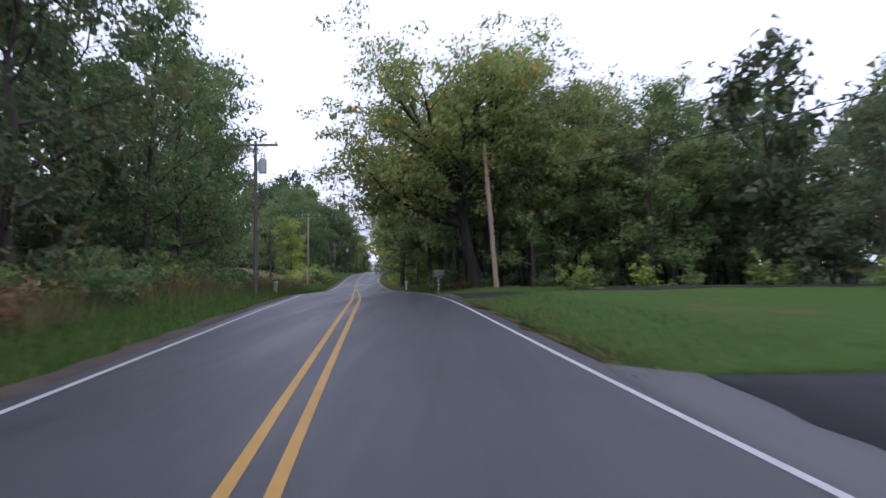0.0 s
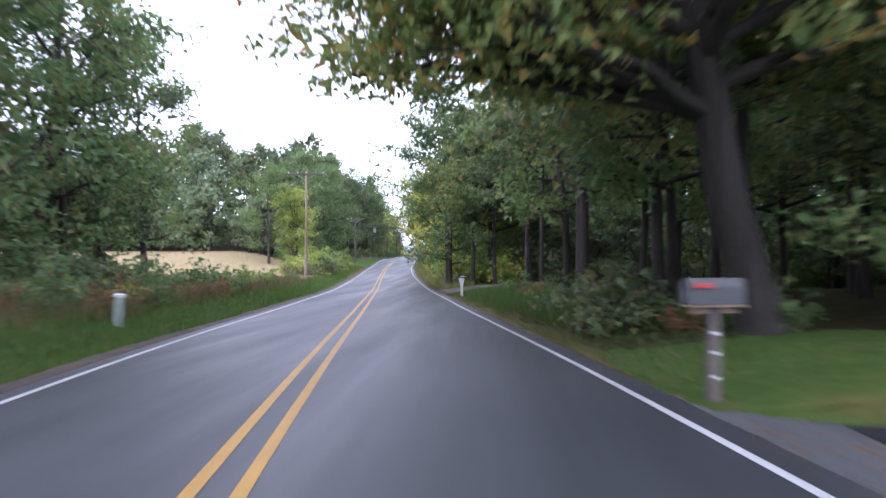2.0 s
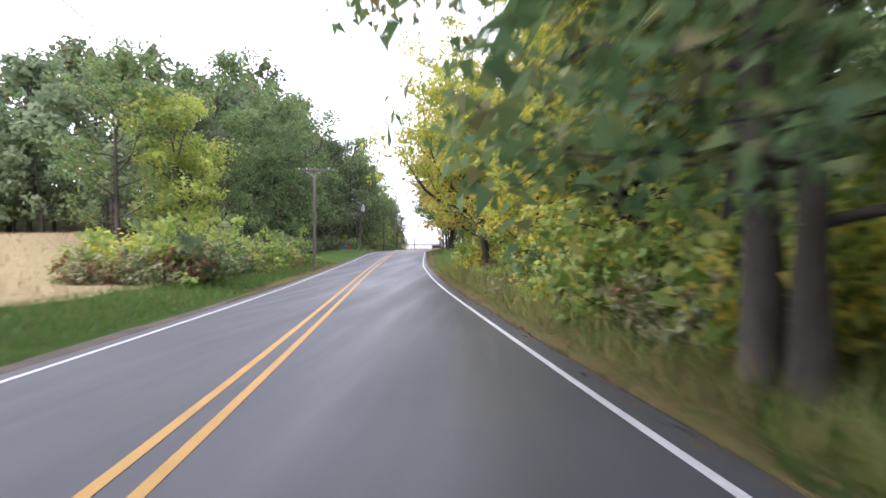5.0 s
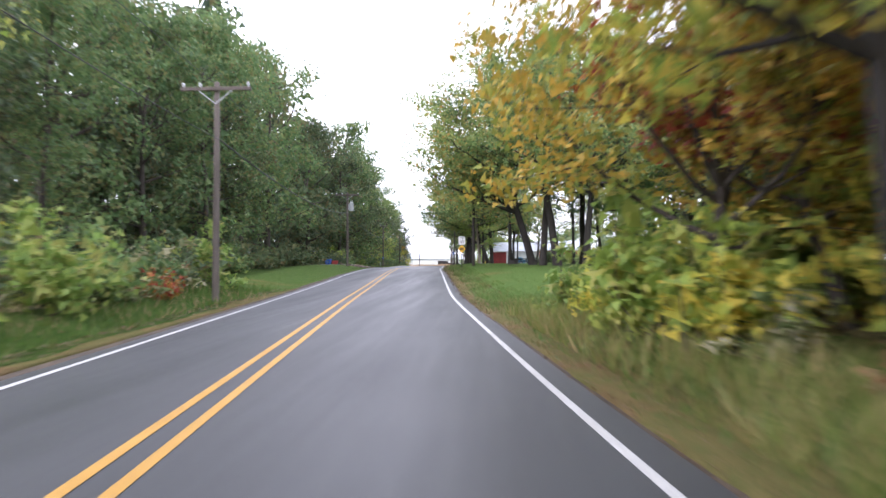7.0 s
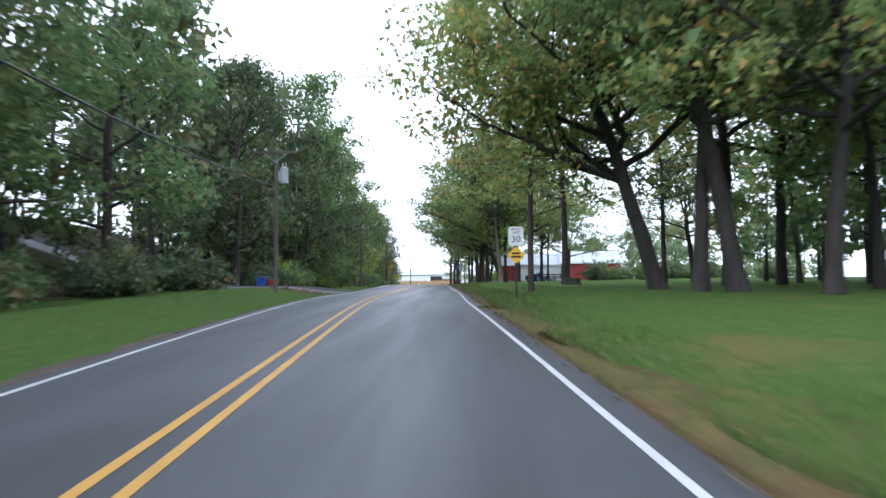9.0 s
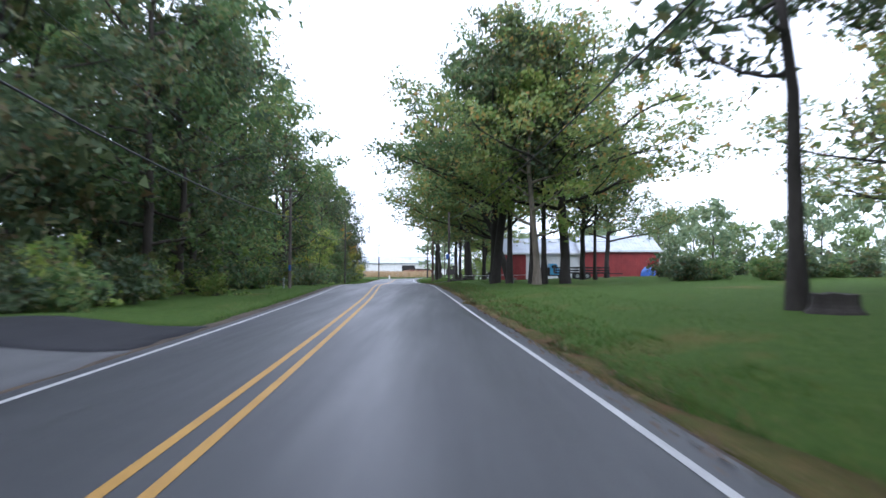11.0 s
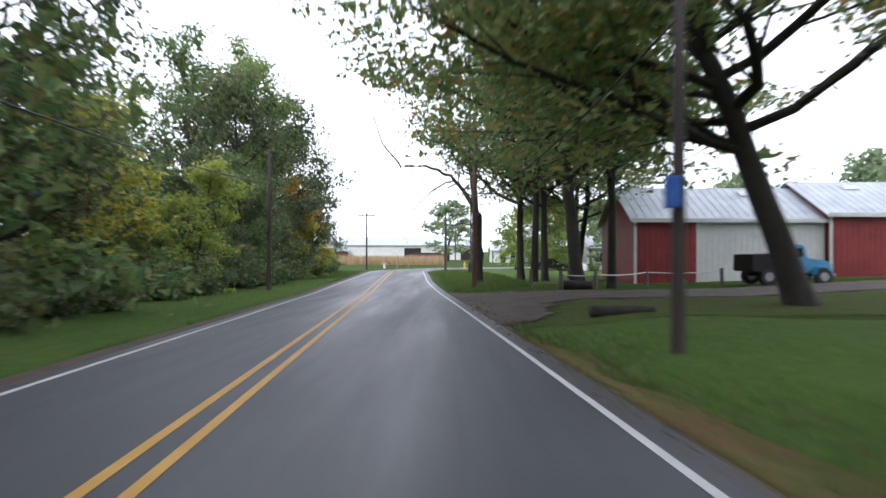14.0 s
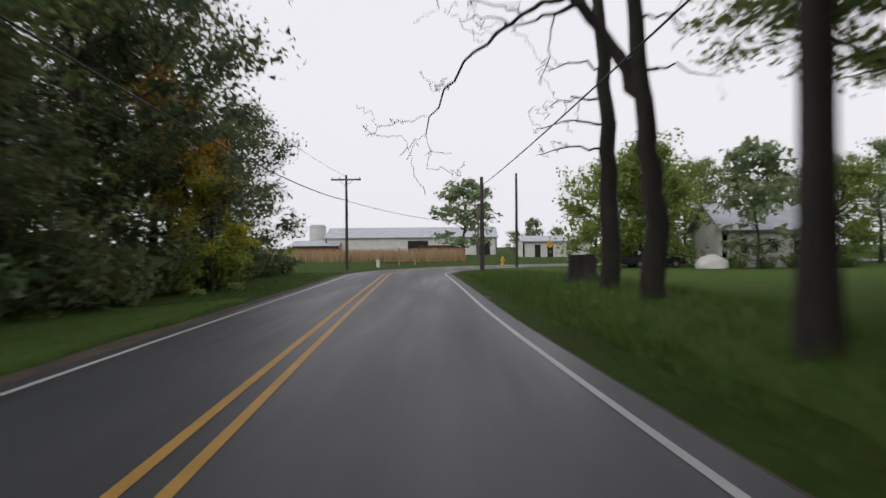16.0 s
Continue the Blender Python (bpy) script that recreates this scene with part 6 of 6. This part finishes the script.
# rope fence, bench and log by the dirt drive
def make_fence_post(x, y, h=0.85, r=0.09):
    bm = bmesh.new()
    cyl(bm, r, r * 0.92, h + 0.2, (0, 0, h / 2 - 0.1), None, 12)
    bmesh.ops.bevel(bm, geom=[e for e in bm.edges if e.verts[0].co.z > h * 0.8 and e.verts[1].co.z > h * 0.8], offset=0.015, segments=2, affect="EDGES")
    ob = part("fence_post", bm, M_POLE, None, "", pose(x, y, gz(x, y), R.uniform(-3, 3), R.uniform(-3, 3), 0))
    return tagged(ob, "short weathered round fence post with a rope", "fence post", "rope fence")


FENCE = [(-13.9, 238.3), (-12.5, 237.7), (-9.0, 242.0), (-5.4, 241.6), (-14.9, 241.0)]
for x, y in FENCE:
    make_fence_post(x, y)
for (xa, ya), (xb, yb) in zip(FENCE[:3], FENCE[1:4]):
    w = make_wire((xa, ya, gz(xa, ya) + 0.72), (xb, yb, gz(xb, yb) + 0.72), 0.08, 0.025, "pale sagging rope between fence posts")
    w.data.materials[0] = M_BARNWHITE
    w.name = "fence_rope"
    tagged(w, category="rope", group="rope fence")


def make_bench(x, y, turn):
    root = thing("bench", pose(x, y, gz(x, y), 0, 0, turn), "dark weathered wooden picnic bench under trees", "bench")
    for k in range(3):
        part("board", box(bmesh.new(), (1.3, 0.16, 0.045), (0, -0.18 + k * 0.18, 0.72), None, 0.008), M_POLEDARK, root)
    for s_ in (-0.5, 0.5):
        for t_ in (-1, 1):
            part("leg", box(bmesh.new(), (0.07, 0.07, 0.85), (s_, t_ * 0.15, 0.36), Matrix.Rotation(t_ * 0.35, 4, "X")), M_POLEDARK, root)
        part("crosspiece", box(bmesh.new(), (0.05, 0.6, 0.08), (s_, 0, 0.45), None, 0.006), M_POLEDARK, root)


make_bench(-11.9, 247.0, 10)


def make_log(x, y, turn, ln, r, mat, name, label):
    p = np.stack([np.linspace(-ln / 2, ln / 2, 7), np.sin(np.linspace(0, 3, 7)) * 0.06, np.full(7, r * 0.8)], 1)
    bm = bmesh.new()
    me = mesh(name, *tube_arrays(p, np.linspace(r, r * 0.8, 7), 12), mat, True)
    bm.from_mesh(me)
    bmesh.ops.holes_fill(bm, edges=bm.edges, sides=20)
    ob = part(name, bm, mat, None, "", pose(x, y, gz(x, y), 0, 0, turn), True)
    return tagged(ob, label, "log")


make_log(-14.9, 224.4, 12, 1.6, 0.14, M_BARKDARK, "fallen_log", "dark rotten log lying in the grass")
make_log(-13.2, 238.6, -4, 1.5, 0.24, M_BARKDARK, "fallen_log", "dark log lying between fence posts")
make_log(-7.4, 241.8, 20, 0.7, 0.22, M_ROCK, "cut_log", "pale short cut log lying by the barn")
bm = bmesh.new()
box(bm, (0.22, 0.12, 0.46), (0, 0, 0), None, 0.02)
tagged(part("meter_box", bm, M_BLUESIGN, None, "", pose(-15.85, 218.2, gz(-15.85, 218.2) + 2.4)), "blue metal box fixed to a utility pole", "meter box")


# ---------------------------------------------------------------- bare tree, snag and stumps
def make_bare_tree():
    x, y = -16.6, 256.5
    root = thing("bare_tree", pose(x, y, gz(x, y)), "twin-trunked dying tree with long bare limbs over the road", "tree")
    rng = np.random.default_rng(9)
    wood_ = []

    def branch(pts, r0, r1, kids=0, depth=0):
        pts = np.array(pts, float)
        t = np.linspace(0, 1, 4 * (len(pts) - 1) + 1)
        src = np.linspace(0, 1, len(pts))
        p = np.stack([np.interp(t, src, pts[:, k]) for k in range(3)], 1)
        p[1:-1] += rng.normal(0, 0.05, (len(p) - 2, 3))
        r = np.linspace(r0, r1, len(p))
        wood_.append(tube_arrays(p, r, 8 if r0 > 0.1 else 5))
        for k in range(kids):
            j = rng.integers(len(p) // 3, len(p))
            j = min(j, len(p) - 1)
            d = p[j] - p[max(0, j - 2)]
            d /= np.linalg.norm(d) + 1e-9
            side = np.cross(d, rng.normal(0, 1, 3))
            e = d * 0.6 + side * 0.9 + np.array([0, 0, 0.1])
            ln = rng.uniform(0.6, 1.6) * (1 if depth == 0 else 0.5)
            q = [p[j], p[j] + e * ln * 0.5 + rng.normal(0, 0.08, 3), p[j] + e * ln + rng.normal(0, 0.2, 3)]
            branch(q, r[j] * 0.5, 0.008, 3 if depth == 0 else 0, depth + 1)

    branch([(-0.05, 3.7, -0.3), (-0.08, 3.7, 2), (-0.12, 3.7, 4.5), (-0.3, 3.6, 7), (-0.6, 3.5, 10), (-0.5, 3.4, 13.5)], 0.3, 0.09)
    branch([(0.0, 0.0, -0.3), (-0.02, 0.0, 2.4), (-0.15, 0.1, 4.4), (-0.35, 0.2, 7.0), (-0.5, 0.2, 9.5), (-0.2, 0.3, 12.8)], 0.3, 0.09)
    branch([(-0.1, 0.1, 4.1), (-0.6, 0.4, 5.5), (-1.3, 0.4, 6.5), (-2.0, 0.4, 7.3), (-3.9, 0.4, 8.05), (-5.6, 0.4, 8.0), (-6.9, 0.4, 9.6), (-7.8, 0.4, 11.9)], 0.19, 0.02, 8)
    branch([(-1.7, 0.4, 7.0), (-2.4, 0.4, 6.85), (-3.4, 0.4, 6.2), (-4.5, 0.4, 5.1), (-5.1, 0.4, 3.8)], 0.075, 0.012, 7)
    branch([(-0.4, 0.2, 7.6), (-1.4, 0.4, 9.6), (-1.9, 0.6, 11.0), (-2.6, 0.6, 12.4)], 0.1, 0.015, 6)
    branch([(-0.5, 3.6, 8.6), (-1.5, 3.4, 9.6), (-3.2, 3.2, 10.2), (-4.4, 3.2, 11.4)], 0.09, 0.015, 6)
    for h, a, y in ((3.9, 2.9, 3.7), (4.6, 3.3, 3.7), (5.3, 2.6, 3.7), (6.2, 3.2, 3.6), (5.2, 0.3, 0.1), (6.4, 0.5, 0.2), (7.4, 3.4, 0.2), (8.2, 0.6, 0.2), (9.5, 2.6, 0.2)):
        branch([(-0.25, y, h), (-0.25 + math.cos(a) * 0.9, y + math.sin(a) * 0.4, h + 0.1), (-0.25 + math.cos(a) * 1.9, y + math.sin(a) * 0.8, h - 0.1)], 0.04, 0.008, 4, 1)
    put("trunk", mesh("trunk", *join_arrays(wood_), M_BARKDARK, True), root)
    c = np.array([(0.9, 0, 10.5), (1.6, 0.4, 11.6), (0.2, -0.3, 12.2), (2.4, -0.5, 9.2), (2.9, -0.2, 10.0), (1.4, -0.8, 8.0), (3.2, 0.6, 11.2)])
    put("crown", mesh("crown", *leaf_arrays(rng, c, np.full(len(c), 1.0), 90, 0.17, core=0.4), L_OAK), root)


make_bare_tree()


def make_stump(x, y, h, r, label, seed, name="tree_stump"):
    rng = np.random.default_rng(seed)
    seg, rows = 20, 7
    vs = []
    for i in range(rows):
        f = i / (rows - 1)
        for k in range(seg):
            a = 2 * math.pi * k / seg
            flare = 1 + 0.5 * (1 - f) ** 4
            rr = r * flare * (1 + 0.1 * math.sin(3 * a + seed) + 0.06 * math.sin(7 * a + 2 * seed))
            zt = h * f + (rng.normal(0, 0.05) * h * 0.6 if i == rows - 1 else 0) - (0.15 if i == 0 else 0)
            vs.append((rr * math.cos(a), rr * math.sin(a), zt))
    f_ = [(i * seg + k, i * seg + (k + 1) % seg, (i + 1) * seg + (k + 1) % seg, (i + 1) * seg + k) for i in range(rows - 1) for k in range(seg)]
    f_.append(tuple((rows - 1) * seg + k for k in range(seg)))
    ob = put(name, mesh(name, vs, f_, M_BARKDARK), None, pose(x, y, gz(x, y)))
    return tagged(ob, label, "tree stump")


make_stump(-16.6, 264.6, 0.95, 0.45, "broad dark tree stump in long grass", 3)
make_stump(-7.3, 174.5, 0.5, 0.5, "low wide tree stump at the foot of a tree", 5)
make_stump(-17.0, 249.2, 4.15, 0.19, "tall sawn-off dead trunk without branches", 8, "dead_trunk")


# ---------------------------------------------------------------- far buildings beyond the bend
def make_hall(name, x, y, length, depth, wall_h, rise, wall_mat, label, doors=(), turn=0, windows=()):
    root = thing(name, pose(x, y, gz(x, min(y, 420)), 0, 0, turn), label, "building")
    hx, hy = length / 2, depth / 2
    part("wall", box(bmesh.new(), (length, 0.25, wall_h + 0.6), (0, -hy + 0.125, wall_h / 2 - 0.3)), wall_mat, root)
    part("wall", box(bmesh.new(), (length, 0.25, wall_h + 0.6), (0, hy - 0.125, wall_h / 2 - 0.3)), wall_mat, root)
    for s_ in (-1, 1):
        bm = bmesh.new()
        pts = [(-hy, -0.6), (hy, -0.6), (hy, wall_h), (0, wall_h + rise), (-hy, wall_h)]
        a = [bm.verts.new((s_ * hx, p, q)) for p, q in pts]
        b = [bm.verts.new((s_ * (hx - 0.25), p, q)) for p, q in pts]
        bm.faces.new(a)
        bm.faces.new(b[::-1])
        for k in range(5):
            bm.faces.new((a[k], a[(k + 1) % 5], b[(k + 1) % 5], b[k]))
        part("gable_wall", bm, wall_mat, root)
        ln = math.hypot(hy + 0.4, rise)
        part("roof", box(bmesh.new(), (length + 0.8, ln + 0.1, 0.14), (0, s_ * (hy + 0.4) / 2, wall_h + rise / 2), Matrix.Rotation(-s_ * math.atan2(rise, hy + 0.4), 4, "X")), M_ROOF, root, "grey metal roof")
    # doorways are flat dark panels set on the front wall
    for dx, w, h in doors:
        part("door", box(bmesh.new(), (w, 0.08, h), (dx, -hy - 0.02, h / 2)), M_DARKSTEEL, root, "doorway drawn as a flat dark panel")
    for dx, z in windows:
        fr = part("window", box(bmesh.new(), (1.0, 0.08, 1.2), (dx, -hy - 0.02, z)), M_WHITEPLASTIC, root)
        for k in (-1, 1):
            part("pane", box(bmesh.new(), (0.4, 0.04, 1.0), (dx + k * 0.22, -hy - 0.05, z)), M_GLASS, fr)
    return root


make_hall("warehouse", -29.0, 398.0, 38, 16, 3.9, 2.4, M_BARNWHITE, "long low white farm warehouse with a dark doorway", [(1.5, 4.5, 3.2), (16.0, 3.0, 3.2)])
make_hall("shed", -50.0, 392.0, 10, 8, 2.2, 1.2, M_RUSTPAINT, "small dull red shed beyond the maize")
make_hall("garage", -3.5, 352.0, 11, 8, 2.5, 0.9, M_BARNWHITE, "low white garage beyond the bend", [(-3.2, 0.9, 2.0), (-1.2, 0.9, 1.9)])
make_hall("house", 1.6, 292.0, 6.4, 6, 2.7, 2.0, M_BARNWHITE, "white clapboard house behind the trees", [(2.2, 0.9, 2.0)], 0, [(-2.0, 1.6), (0.2, 1.6)])
root = thing("silo", pose(-52, 402, -0.6), "pale concrete silo with a flat cap", "silo")
part("body", cyl(bmesh.new(), 2.0, 2.0, 7.0, (0, 0, 3.2), None, 24), M_BARNWHITE, root)
part("cap", cyl(bmesh.new(), 2.15, 1.6, 0.6, (0, 0, 7.0), None, 24), M_ROOF, root)
root = thing("grain_wagon", pose(-22.6, 352, gz(-22.6, 352), 0, 0, 0), "low rust-red farm wagon by the maize", "wagon")
part("body", shaped([(-4.0, 0.6), (4.0, 0.6), (4.3, 1.6), (-4.3, 1.6)], 2.2, 0.05), M_RUSTPAINT, root, "rust-red wagon body")
part("load", shaped([(-4.1, 1.55), (4.1, 1.55), (2.6, 2.0), (-2.8, 2.05)], 2.0, 0.08), M_DIRT, root)
for wx in (-2.8, 2.8):
    for s_ in (-1, 1):
        make_wheel(root, (wx, s_ * 1.0, 0.4), 0.4, 0.3)
root = thing("fire_hydrant", pose(-16.2, 301.5, gz(-16.2, 301.5)), "yellow fire hydrant beside a pole", "hydrant")
bm = bmesh.new()
cyl(bm, 0.12, 0.12, 0.6, (0, 0, 0.3), None, 14)
cyl(bm, 0.17, 0.17, 0.06, (0, 0, 0.05), None, 14)
part("barrel", bm, M_SIGNYELLOW, root)
bm = bmesh.new()
cyl(bm, 0.15, 0.03, 0.18, (0, 0, 0.68), None, 14)
part("bonnet", bm, M_SIGNYELLOW, root)
for s_ in (-1, 1):
    part("outlet", cyl(bmesh.new(), 0.06, 0.06, 0.12, (s_ * 0.15, 0, 0.42), Matrix.Rotation(radians(90), 4, "Y"), 10), M_SIGNYELLOW, root)
for k, x in enumerate((-26.0, -24.4)):
    bm = bmesh.new()
    cyl(bm, 0.09, 0.08, 1.7, (0, 0, 0.75), None, 10)
    ob = part("marker_post", bm, M_POLELIGHT, None, "", pose(x, 309.0, gz(x, 309.0)))
    tagged(ob, "pale wooden marker post at the field edge", "post", "marker posts")
